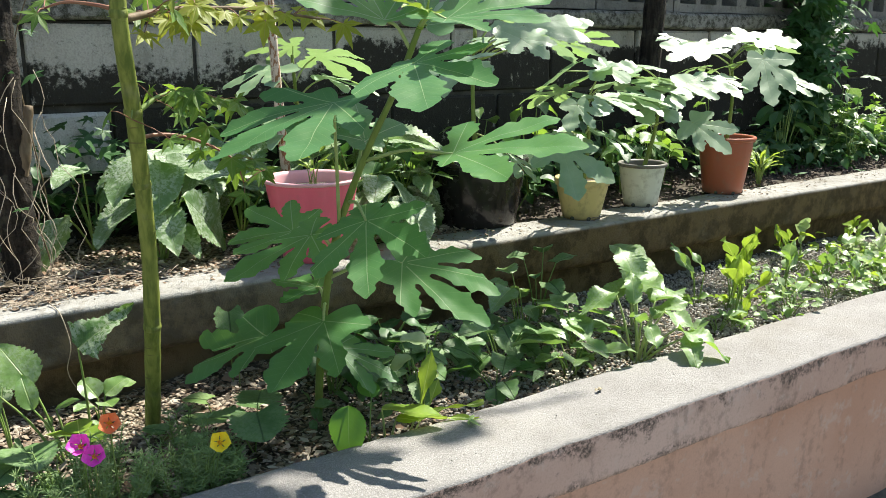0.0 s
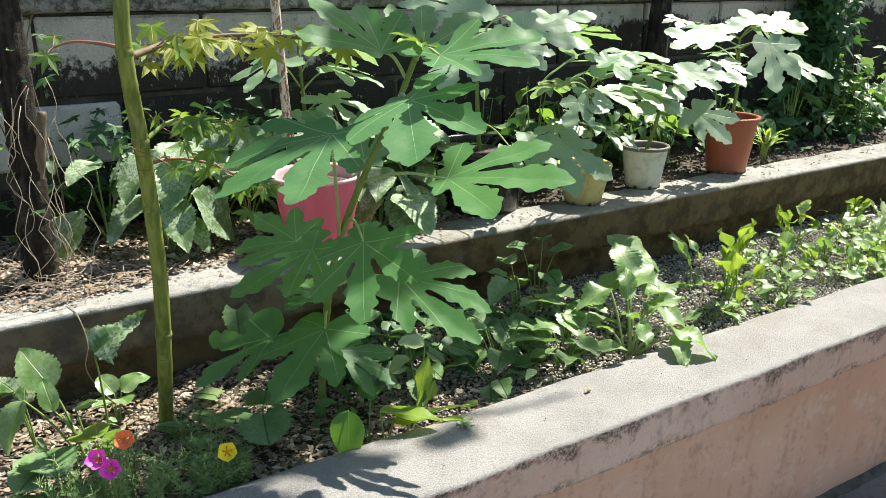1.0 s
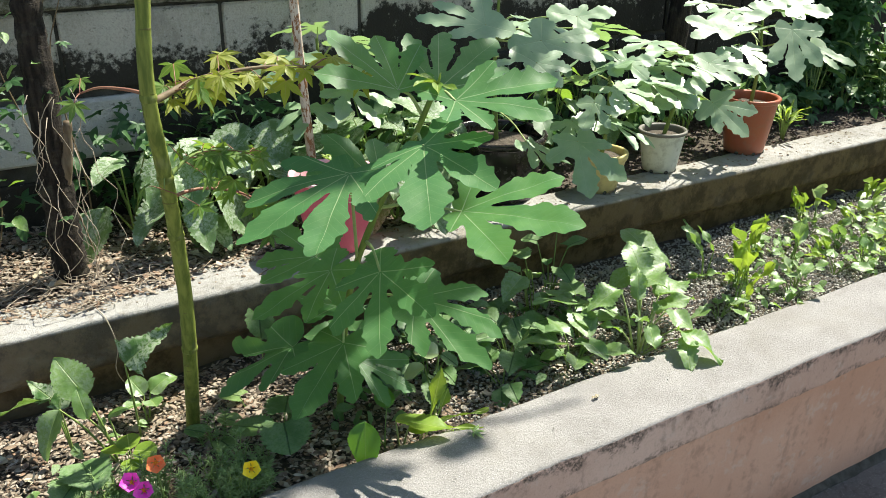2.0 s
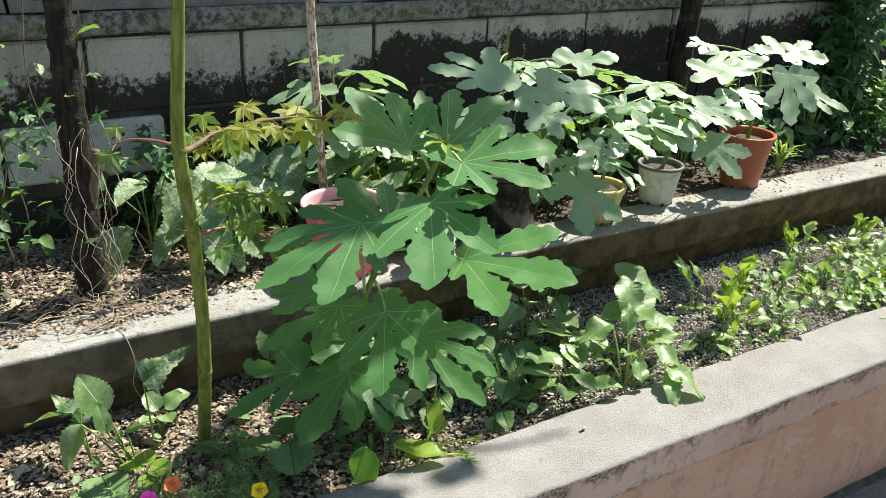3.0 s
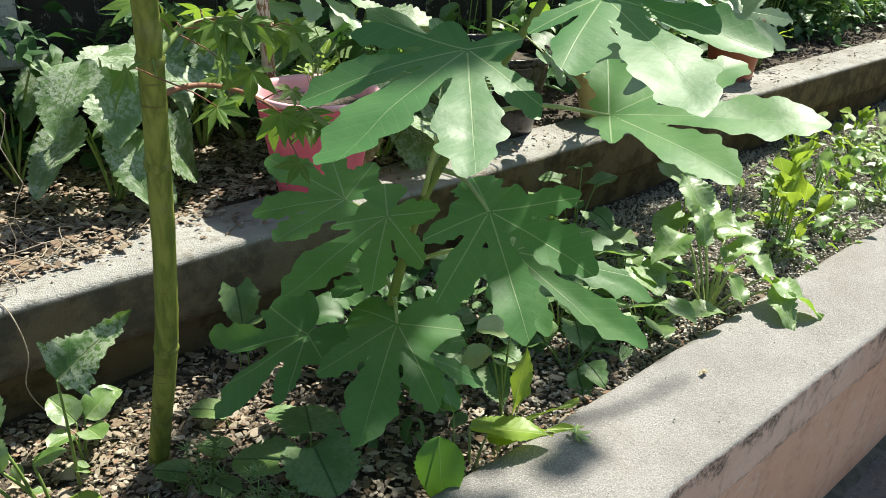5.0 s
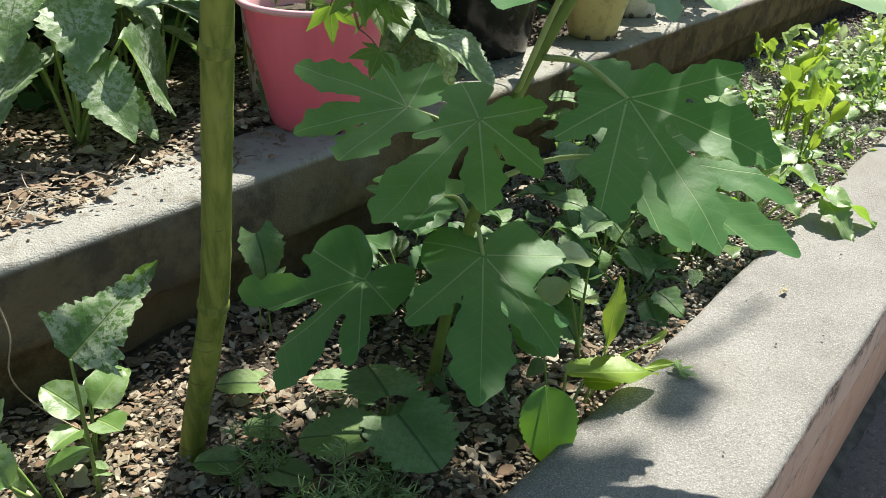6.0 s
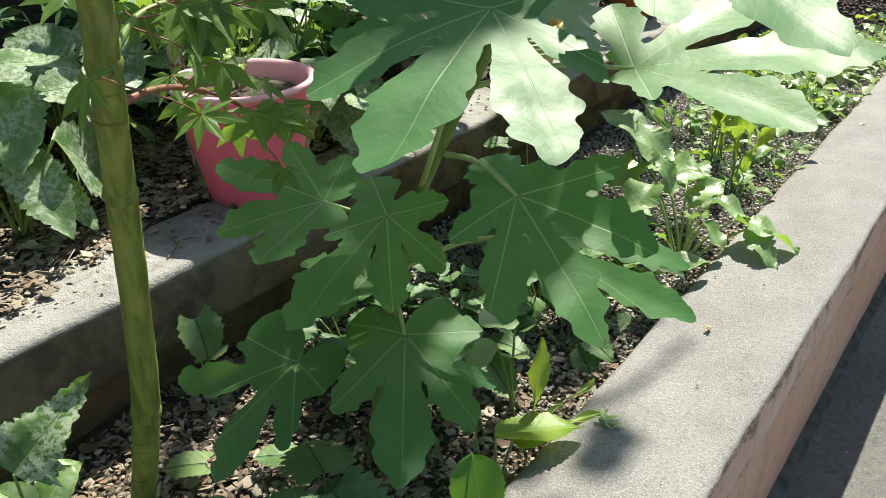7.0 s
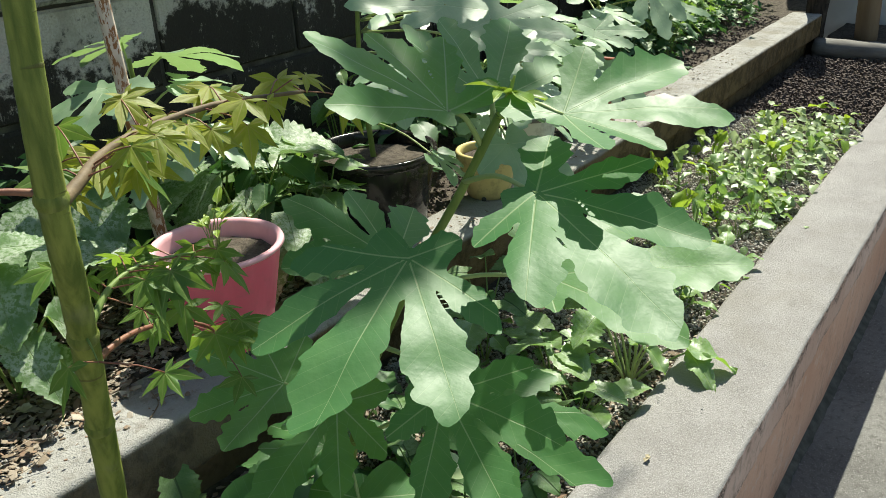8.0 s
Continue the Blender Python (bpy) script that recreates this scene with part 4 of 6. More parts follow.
fig_tree_leaf(15, (0.593, 1.260, 1.020), [(0.520, 1.288, 0.992), (0.470, 1.200, 0.965), (0.512, 1.132, 0.940), (0.618, 1.126, 0.984), (0.652, 1.180, 1.050), (0.630, 1.325, 1.030)], (0.622, 1.370, 1.03), 0.29, 0.38)
fig_tree_leaf(16, (0.578, 1.393, 0.820), [(0.448, 1.385, 0.792), (0.430, 1.284, 0.766), (0.538, 1.270, 0.764), (0.634, 1.325, 0.818), (0.560, 1.462, 0.816)], (0.598, 1.425, 0.84), 0.34, 0.54)
fig_tree_leaf(17, (0.520, 1.514, 0.768), [(0.482, 1.578, 0.798), (0.445, 1.625, 0.706), (0.352, 1.478, 0.744), (0.425, 1.448, 0.725), (0.504, 1.455, 0.752)], (0.596, 1.450, 0.73), 0.34, 0.52)
fig_tree_leaf(18, (0.562, 1.398, 0.975), [(0.500, 1.430, 0.960), (0.404, 1.389, 0.923), (0.478, 1.325, 0.922), (0.536, 1.305, 0.947), (0.600, 1.345, 0.990), (0.600, 1.450, 0.990)], (0.606, 1.400, 0.94), 0.29, 0.40)
fig_tree_leaf(19, (0.575, 1.500, 0.960), [(0.545, 1.640, 0.985), (0.480, 1.575, 0.935), (0.456, 1.486, 0.938), (0.610, 1.590, 1.000), (0.640, 1.520, 0.990)], (0.602, 1.408, 0.91), 0.30, 0.46)
fig_tree_leaf(20, (0.683, 1.300, 0.930), [(0.722, 1.114, 0.862), (0.765, 1.140, 0.905), (0.800, 1.236, 0.935), (0.640, 1.200, 0.870), (0.750, 1.340, 0.955)], (0.600, 1.412, 0.89), 0.29, 0.42)
fig_tree_leaf(21, (0.640, 1.275, 1.325), [(0.572, 1.395, 1.412), (0.520, 1.328, 1.355), (0.662, 1.400, 1.385), (0.712, 1.330, 1.385), (0.690, 1.245, 1.345)], (0.676, 1.258, 1.28), 0.20, 0.23)
fig_tree_leaf(22, (0.655, 1.370, 1.130), [(0.600, 1.480, 1.215), (0.690, 1.470, 1.190), (0.540, 1.440, 1.150), (0.760, 1.420, 1.150)], (0.630, 1.355, 1.08), 0.23, 0.26)
fig_tree_leaf(23, (0.620, 1.430, 0.750), [(0.700, 1.340, 0.700), (0.740, 1.420, 0.720), (0.640, 1.330, 0.690), (0.690, 1.490, 0.740)], (0.597, 1.450, 0.72), 0.25, 0.35)
fig_tree_leaf(24, (0.712, 1.268, 1.318), [(0.800, 1.385, 1.388), (0.880, 1.355, 1.376), (0.715, 1.385, 1.390), (0.850, 1.270, 1.345)], (0.680, 1.246, 1.305), 0.24, 0.28)
fig_tree_leaf(25, (0.600, 1.465, 0.860), [(0.540, 1.530, 0.870), (0.660, 1.540, 0.880), (0.600, 1.570, 0.850), (0.530, 1.465, 0.840)], (0.598, 1.425, 0.84), 0.25, 0.35)
rng = random.Random(8)
for k in range(4):
    me = mesh_of("bud_leaf", *blade_data(0.05, 0.016, "lance", 0.2, 0.4, 0.5, 0.05, k, 10, 2))
    part("bud_leaf", me, LIME, fig, "small lime green unfolding leaf", facing((0.688, 1.232, 1.335), 150 + 45 * k, 40 - 10 * k))

SHAPES = [fig_leaf("leaf", lobed(40 + i, 0.15, 0.185 + 0.015 * (i % 3)), 40 + i, 0.10 + 0.06 * (i % 3), 0.12, 0.03, 30, 0.27) for i in range(6)]


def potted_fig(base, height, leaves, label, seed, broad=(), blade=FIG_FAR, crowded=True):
    """A small fig: a stem, leaves (place, compass, pitch, roll, size) and broad outer leaves (centre, tips of the lobes) on stalks."""
    rng = random.Random(seed)
    ob = thing("fig_plant", base, label, "fig plant", "small figs behind the kerb")
    b = Vector(base)
    top = b + Vector((rng.uniform(-0.04, 0.04), rng.uniform(-0.03, 0.03), height))
    stem = [b - Vector((0, 0, 0.02)), b.lerp(top, 0.5) + Vector((rng.uniform(-0.015, 0.015), rng.uniform(-0.015, 0.015), 0)), top]
    tube("stem", stem, 0.007, 0.004, FIG_STEM, ob, "", 16, 8, 0.05, seed)
    more = [(Vector(l[0]) + Vector((rng.uniform(-0.06, 0.06), rng.uniform(0.02, 0.12), rng.uniform(-0.02, 0.05))), l[1] + rng.uniform(-80, 80), rng.uniform(-30, 5), rng.uniform(-35, 35), l[4] * rng.uniform(0.65, 0.95)) for l in leaves[::2]]
    for at, az, pitch, roll, size in leaves + (more if crowded else []):
        at = Vector(at)
        m = facing(at, az, pitch * 0.7, roll, 0.96 * size / 0.14)
        me = SHAPES[rng.randrange(6)]
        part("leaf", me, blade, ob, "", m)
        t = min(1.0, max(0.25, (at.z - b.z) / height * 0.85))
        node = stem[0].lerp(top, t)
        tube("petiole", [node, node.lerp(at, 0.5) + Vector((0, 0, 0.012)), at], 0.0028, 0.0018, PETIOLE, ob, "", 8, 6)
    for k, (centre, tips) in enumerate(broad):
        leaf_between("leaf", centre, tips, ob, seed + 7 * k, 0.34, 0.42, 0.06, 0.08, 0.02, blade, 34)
        c = Vector(centre)
        node = stem[0].lerp(top, min(1.0, max(0.3, (c.z - b.z) / height * 0.85)))
        tube("petiole", [node, node.lerp(c, 0.5) + Vector((0, 0, 0.015)), c], 0.0028, 0.0019, PETIOLE, ob, "", 9, 6)
    return ob


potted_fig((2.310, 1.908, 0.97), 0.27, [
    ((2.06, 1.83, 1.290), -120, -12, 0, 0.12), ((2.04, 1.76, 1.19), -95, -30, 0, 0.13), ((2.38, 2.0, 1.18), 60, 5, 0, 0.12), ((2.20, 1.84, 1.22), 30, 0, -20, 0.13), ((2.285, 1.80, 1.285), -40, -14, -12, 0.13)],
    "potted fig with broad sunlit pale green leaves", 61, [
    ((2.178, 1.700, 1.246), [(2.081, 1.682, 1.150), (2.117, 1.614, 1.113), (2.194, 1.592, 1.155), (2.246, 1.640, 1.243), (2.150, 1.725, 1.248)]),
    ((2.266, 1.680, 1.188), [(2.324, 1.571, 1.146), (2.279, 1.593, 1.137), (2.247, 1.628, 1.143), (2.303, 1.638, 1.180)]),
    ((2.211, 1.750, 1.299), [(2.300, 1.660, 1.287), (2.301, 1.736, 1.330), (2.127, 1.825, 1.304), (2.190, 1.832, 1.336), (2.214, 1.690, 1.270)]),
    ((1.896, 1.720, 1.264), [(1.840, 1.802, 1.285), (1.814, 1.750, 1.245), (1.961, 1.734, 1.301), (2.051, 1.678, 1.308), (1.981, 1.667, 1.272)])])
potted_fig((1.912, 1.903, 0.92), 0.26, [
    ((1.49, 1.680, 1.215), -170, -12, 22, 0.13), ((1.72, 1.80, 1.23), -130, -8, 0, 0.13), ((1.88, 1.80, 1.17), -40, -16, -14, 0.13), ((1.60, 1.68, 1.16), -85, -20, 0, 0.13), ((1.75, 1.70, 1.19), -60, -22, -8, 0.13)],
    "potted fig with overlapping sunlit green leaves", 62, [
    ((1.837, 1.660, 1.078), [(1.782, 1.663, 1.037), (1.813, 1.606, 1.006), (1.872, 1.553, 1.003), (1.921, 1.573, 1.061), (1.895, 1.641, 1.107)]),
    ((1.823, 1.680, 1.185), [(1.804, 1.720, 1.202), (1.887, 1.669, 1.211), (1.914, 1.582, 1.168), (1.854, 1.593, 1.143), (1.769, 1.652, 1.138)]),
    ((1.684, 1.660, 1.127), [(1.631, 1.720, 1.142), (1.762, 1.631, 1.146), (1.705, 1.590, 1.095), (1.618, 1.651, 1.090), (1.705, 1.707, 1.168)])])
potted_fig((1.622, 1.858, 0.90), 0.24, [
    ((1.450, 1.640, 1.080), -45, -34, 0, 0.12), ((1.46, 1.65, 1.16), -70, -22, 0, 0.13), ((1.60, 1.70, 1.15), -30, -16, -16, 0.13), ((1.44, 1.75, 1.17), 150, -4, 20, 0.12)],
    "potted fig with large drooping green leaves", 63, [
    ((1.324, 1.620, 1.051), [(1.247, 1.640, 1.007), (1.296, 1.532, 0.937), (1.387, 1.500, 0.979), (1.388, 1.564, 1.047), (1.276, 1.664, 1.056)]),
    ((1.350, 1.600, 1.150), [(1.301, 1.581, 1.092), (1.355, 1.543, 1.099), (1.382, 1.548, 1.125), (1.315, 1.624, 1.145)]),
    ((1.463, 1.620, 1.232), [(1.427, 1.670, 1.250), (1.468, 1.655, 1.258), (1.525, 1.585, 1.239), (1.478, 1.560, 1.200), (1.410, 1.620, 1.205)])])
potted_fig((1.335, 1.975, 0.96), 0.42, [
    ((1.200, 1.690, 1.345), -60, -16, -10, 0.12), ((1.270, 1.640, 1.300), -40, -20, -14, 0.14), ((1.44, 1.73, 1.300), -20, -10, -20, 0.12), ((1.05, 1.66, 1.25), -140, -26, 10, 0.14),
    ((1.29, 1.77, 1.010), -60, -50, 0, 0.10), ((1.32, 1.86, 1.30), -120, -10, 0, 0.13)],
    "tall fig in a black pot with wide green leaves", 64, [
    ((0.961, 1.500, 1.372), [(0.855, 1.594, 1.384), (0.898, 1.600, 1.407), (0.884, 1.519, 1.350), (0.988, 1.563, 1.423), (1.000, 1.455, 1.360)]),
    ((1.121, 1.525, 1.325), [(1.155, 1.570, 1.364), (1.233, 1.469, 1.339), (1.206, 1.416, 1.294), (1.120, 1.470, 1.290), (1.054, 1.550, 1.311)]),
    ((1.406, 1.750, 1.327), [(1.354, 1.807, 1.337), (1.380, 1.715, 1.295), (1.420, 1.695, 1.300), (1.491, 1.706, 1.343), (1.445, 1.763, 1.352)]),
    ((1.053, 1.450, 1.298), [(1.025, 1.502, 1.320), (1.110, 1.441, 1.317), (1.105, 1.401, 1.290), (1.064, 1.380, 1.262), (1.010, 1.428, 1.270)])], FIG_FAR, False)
potted_fig((0.880, 2.15, SOIL_HIGH), 0.46, [
    ((0.80, 2.11, 1.225), -150, -35, 0, 0.13), ((0.93, 2.12, 1.255), -20, -10, -20, 0.16), ((0.90, 2.19, 1.280), 160, -4, 20, 0.12), ((0.95, 2.10, 1.205), -40, -18, 0, 0.14),
    ((0.93, 2.08, 1.130), -70, -35, 0, 0.14), ((0.82, 2.08, 1.10), -130, -30, 0, 0.12)],
    "fig sapling against the block wall with a few lobed leaves", 65, (), FIG, False)


# ---- maple sapling ----
maple = thing("maple_sapling", (0.322, 1.58, SOIL_LOW), "young maple with a smooth olive green trunk and yellow-green leaves", "maple tree")
trunk = [(0.320, 1.592, 0.57), (0.322, 1.570, 0.66), (0.318, 1.513, 0.825), (0.317, 1.490, 0.95), (0.306, 1.455, 1.10), (0.294, 1.424, 1.20), (0.283, 1.401, 1.27), (0.277, 1.388, 1.335), (0.279, 1.385, 1.40), (0.286, 1.386, 1.47), (0.298, 1.384, 1.62), (0.31, 1.38, 1.80)]
tube("trunk", trunk, 0.0142, 0.0100, SAPLING, maple, "", 90, 14, 0.03, 7)
for k, (at, r) in enumerate((((0.318, 1.513, 0.825), 0.0146), ((0.295, 1.427, 1.19), 0.0134), ((0.277, 1.389, 1.33), 0.0128), ((0.308, 1.462, 1.075), 0.0138))):
    v, f = lathe([(r * 0.8, -0.008), (r * 1.0, -0.003), (r * 1.05, 0.001), (r * 0.99, 0.005), (r * 0.8, 0.009)], 14)
    part("node", mesh_of("node", v, f), SAPLING, maple, "", Matrix.Translation(at) @ pose(0, 0, 0, 12, 0, 0))
TWIGS = [
    ([(0.280, 1.390, 1.322), (0.318, 1.412, 1.330), (0.350, 1.432, 1.337), (0.410, 1.452, 1.342), (0.500, 1.460, 1.343), (0.620, 1.455, 1.330)], 0.0062, WOODY, 15, MAPLE_TIP, 0.22),
    ([(0.297, 1.430, 1.185), (0.320, 1.440, 1.200), (0.345, 1.450, 1.212), (0.385, 1.456, 1.216), (0.450, 1.465, 1.200)], 0.0044, STEM, 8, MAPLE, 0.40),
    ([(0.300, 1.440, 1.150), (0.340, 1.456, 1.152), (0.380, 1.468, 1.145), (0.430, 1.480, 1.125), (0.470, 1.485, 1.095), (0.480, 1.48, 1.06)], 0.0036, RED_TWIG, 6, MAPLE, 0.45),
    ([(0.276, 1.392, 1.335), (0.250, 1.408, 1.342), (0.215, 1.425, 1.345), (0.185, 1.44, 1.335)], 0.0036, RED_TWIG, 1, MAPLE, 0.95),
    ([(0.294, 1.424, 1.195), (0.288, 1.405, 1.192), (0.282, 1.388, 1.182)], 0.0014, STEM, 1, MAPLE, 0.95),
]
MAPLES = [mesh_of("leaf", *maple_data(0.042, s, 5 if s % 2 else 7)) for s in range(4)]
MAPLES_TIP = [mesh_of("leaf", *maple_data(0.047, s + 5, 5 if s == 1 else 7)) for s in range(3)]
rng = random.Random(12)
for pts, r, mat, count, leaf_mat, first in TWIGS:
    twig = tube("branch", pts, r, r * 0.35, mat, maple, "", 16, 8, 0.06, count)
    path = smooth_path(pts, 40)
    for k in range(count):
        t = first + (1 - first) * k / max(1, count - 1)
        p = path[min(39, int(t * 39))]
        for side in (-1, 1):
            d = (path[min(39, int(t * 39) + 1)] - path[max(0, int(t * 39) - 1)]).normalized()
            az = math.degrees(math.atan2(d.y, d.x)) + side * rng.uniform(35, 95)
            out = Vector((math.cos(radians(az)), math.sin(radians(az)), rng.uniform(-0.7, 0.6))) * rng.uniform(0.022, 0.052)
            at = p + out
            m = facing(at, (az + rng.uniform(-20, 20)) if rng.random() < 0.2 else rng.uniform(-165, -80), rng.uniform(-72, -22), rng.uniform(-28, 28), rng.uniform(0.6, 0.98))
            tip = leaf_mat is MAPLE_TIP and t > 0.3
            part("leaf", rng.choice(MAPLES_TIP if tip else MAPLES), MAPLE_TIP if tip else MAPLE, twig, "yellow and orange tinged young leaf" if tip else "", m)
            tube("petiole", [p, p.lerp(at, 0.6) + Vector((0, 0, 0.003)), at], 0.0009, 0.0006, RED_TWIG, twig, "", 5, 5)


# ---- weeds and herbs ----
def weed(name, base, leaves, material, label, category, shape="ovate", teeth=0.06, seed=0, stalk=PETIOLE, stalk_r=0.0022, group="", wave=0.04, fold=0.25, droop=0.25):
    """A leafy herb: each leaf is (place of the blade's foot, compass, pitch, length, width), on its own stalk from the base."""
    rng = random.Random(seed)
    ob = thing(name, base, label, category, group)
    b = Vector(base)
    for at, az, pitch, length, width, *turn in leaves:
        at = Vector(at)
        data = blade_data(length, width, shape, teeth, droop * rng.uniform(0.6, 1.4), fold * rng.uniform(0.5, 1.4), wave, rng.randrange(999), 38 if length > 0.06 else 16 if length > 0.04 else 10, 3)
        part("leaf", mesh_of("leaf", *data), material, ob, "", facing(at, az, pitch, turn[0] + rng.uniform(-5, 5) if turn else rng.uniform(-18, 18)))
        foot = b + Vector((rng.uniform(-0.008, 0.008), rng.uniform(-0.008, 0.008), -0.01))
        bow = foot.lerp(at, 0.55) + Vector((0, 0, 0.25 * abs(at.z - b.z) * 0.4))
        tube("stalk", [foot, bow, at], stalk_r, stalk_r * 0.6, stalk, ob, "", 9, 6)
    return ob


def span(foot, tip, width, roll=0.0):
    """A leaf row for weed(): the blade runs from foot to tip."""
    v = Vector(tip) - Vector(foot)
    return (Vector(foot), math.degrees(math.atan2(v.y, v.x)), math.degrees(math.asin(v.z / v.length)), v.length, width, roll)


def rosette(base, n, reach, height, length, width, seed, az0=0, spread=360, upright=20):
    """Leaf rows for weed(): n leaves round a base."""
    rng = random.Random(seed)
    rows = []
    b = Vector(base)
    for k in range(n):
        az = az0 + spread * (k / n) + rng.uniform(-25, 25)
        s = rng.uniform(0.55, 1.1)
        out = Vector((math.cos(radians(az)), math.sin(radians(az)), 0))
        at = b + out * reach * s * rng.uniform(0.6, 1.1) + Vector((0, 0, height * rng.uniform(0.45, 1.0)))
        rows.append((at, az + rng.uniform(-20, 20), rng.uniform(-25, 25) + upright, length * s, width * s * rng.uniform(0.85, 1.15)))
    return rows


# mildewed broad-leaved plants at the foot of the wall
BROAD = "broad-leaved garden plant with large mildewed pale-blotched leaves"
weed("broadleaf_plant", (0.485, 2.03, SOIL_HIGH), [span((0.51, 1.93, 0.965), (0.655, 1.985, 0.825), 0.105, 62), span((0.484, 1.985, 0.945), (0.463, 1.855, 0.878), 0.078, 10), span((0.455, 2.03, 1.050), (0.355, 1.945, 0.985), 0.105, 8), span((0.43, 2.02, 0.955), (0.32, 1.95, 0.885), 0.09, 8),
     span((0.50, 2.04, 1.03), (0.455, 1.92, 0.955), 0.105, 0), span((0.55, 2.03, 1.0), (0.70, 1.985, 1.005), 0.08, 25), span((0.49, 2.05, 1.05), (0.58, 1.97, 1.06), 0.075, 10), span((0.46, 2.06, 0.93), (0.37, 2.12, 0.90), 0.10, 0), span((0.50, 1.99, 0.90), (0.535, 1.90, 0.845), 0.065, 0)],
     MILDEW, BROAD, "plant", "ovate", 0.10, 20, STEM, 0.0032, "mildewed plants by the wall", 0.03, 0.22, 0.16)
for i, (x, y, n, h) in enumerate(((0.64, 2.16, 4, 0.20), (0.56, 2.24, 5, 0.24), (0.38, 2.20, 5, 0.22), (1.02, 2.06, 8, 0.24), (1.06, 2.2, 7, 0.30), (1.00, 1.95, 6, 0.16), (1.10, 2.02, 7, 0.20), (0.74, 2.20, 6, 0.26))):
    base = (x, y, SOIL_HIGH)
    weed("broadleaf_plant", base, rosette(base, n + 2, 0.11, h + 0.02, 0.175, 0.115, 200 + i, 0, 360, -22), MILDEW, BROAD, "plant", "ovate", 0.09, 21 + i, STEM, 0.003, "mildewed plants by the wall", 0.03, 0.2, 0.22)
# lime sprig growing in the pink pot
weed("sprig", (0.80, 1.885, 0.968), rosette((0.80, 1.885, 0.968), 11, 0.022, 0.085, 0.035, 0.015, 231, 0, 360, 25), LIME, "small lime green weed sprig in the pink pot", "weed", "ovate", 0.02, 31, STEM, 0.0011)

# lower bed, left to right along the plan
weed("mottled_weed", (0.225, 1.600, SOIL_LOW), [span((0.211, 1.585, 0.786), (0.305, 1.577, 0.854), 0.068, 32)], MOTTLED, "upright weed with one large jagged mottled leaf", "weed", "jagged", 0.34, 41, STEM, 0.0026, "", 0.05, 0.30, 0.05)
weed("toothed_weed", (0.175, 1.56, SOIL_LOW), [span((0.136, 1.601, 0.730), (0.095, 1.652, 0.802), 0.072, -38), span((0.085, 1.580, 0.730), (0.028, 1.540, 0.672), 0.066, 12), span((0.165, 1.575, 0.690), (0.195, 1.555, 0.715), 0.026, 10), span((0.13, 1.57, 0.70), (0.118, 1.605, 0.755), 0.036, -30)], WEED, "bushy weed with fresh green toothed leaves", "weed", "ovate", 0.08, 42, STEM, 0.0026, "", 0.03)
weed("mottled_weed", (0.10, 1.62, SOIL_LOW), [span((0.074, 1.640, 0.722), (-0.012, 1.690, 0.705), 0.060, 20), span((0.08, 1.650, 0.715), (0.045, 1.70, 0.745), 0.040, -20), span((0.09, 1.63, 0.70), (0.10, 1.655, 0.745), 0.035, 0)], MOTTLED, "pale mottled weed with ragged leaves", "weed", "jagged", 0.30, 43, STEM, 0.002)
weed("round_weed", (0.25, 1.66, SOIL_LOW), [span((0.250, 1.672, 0.655), (0.232, 1.700, 0.690), 0.042, -20), span((0.262, 1.668, 0.658), (0.300, 1.672, 0.688), 0.046, 15), span((0.258, 1.655, 0.650), (0.262, 1.618, 0.660), 0.042, 0), span((0.240, 1.660, 0.645), (0.205, 1.650, 0.655), 0.036, 0), span((0.270, 1.69, 0.66), (0.325, 1.70, 0.672), 0.038, 10)], WEED, "small weed with pale round leaves", "weed", "round", 0.03, 143, STEM, 0.0016)
weed("clover_weed", (0.175, 1.42, SOIL_LOW), [span((0.170, 1.430, 0.700), (0.130, 1.452, 0.706), 0.042, 10), span((0.174, 1.432, 0.702), (0.180, 1.474, 0.708), 0.042, 0), span((0.180, 1.425, 0.702), (0.212, 1.398, 0.706), 0.042, 10), span((0.172, 1.42, 0.69), (0.165, 1.385, 0.69), 0.036, 0)], LIME, "small weed with round lime green leaflets", "weed", "round", 0.03, 43, STEM, 0.0015, "", 0.02, 0.1, 0.08)
weed("crinkled_weed", (0.450, 1.410, SOIL_LOW), [span((0.404, 1.410, 0.676), (0.368, 1.462, 0.668), 0.078, 6)], VEINED, "low weed with a pale green leaf netted by dark veins", "weed", "heart", 0.20, 44, STEM, 0.0016, "", 0.02, 0.10, 0.08)
weed("crinkled_weed", (0.455, 1.415, SOIL_LOW), [span((0.462, 1.424, 0.684), (0.492, 1.482, 0.684), 0.078, 0), span((0.450, 1.400, 0.678), (0.432, 1.326, 0.664), 0.092, 4), span((0.46, 1.412, 0.65), (0.505, 1.395, 0.655), 0.055, 0)], CRINKLED, "low weed with round crinkled toothed green leaves", "weed", "heart", 0.20, 144, STEM, 0.0016, "", 0.02, 0.10, 0.08)
for k, (x, y, dx, dy, w) in enumerate(((0.428, 1.600, -0.034, 0.034, 0.048), (0.502, 1.522, -0.030, 0.034, 0.046), (0.390, 1.520, -0.026, 0.028, 0.042), (0.325, 1.512, -0.030, 0.030, 0.046), (0.345, 1.470, 0.010, -0.040, 0.044))):
    weed("crinkled_weed", (x + 0.01, y - 0.01, SOIL_LOW), [span((x, y, 0.632), (x + dx, y + dy, 0.636), w, 0)], CRINKLED if k % 2 else VEINED, "tiny crinkled weed leaf near the maple", "weed", "heart", 0.12, 145 + k, STEM, 0.0012, "small crinkled weeds", 0.02, 0.10, 0.08)
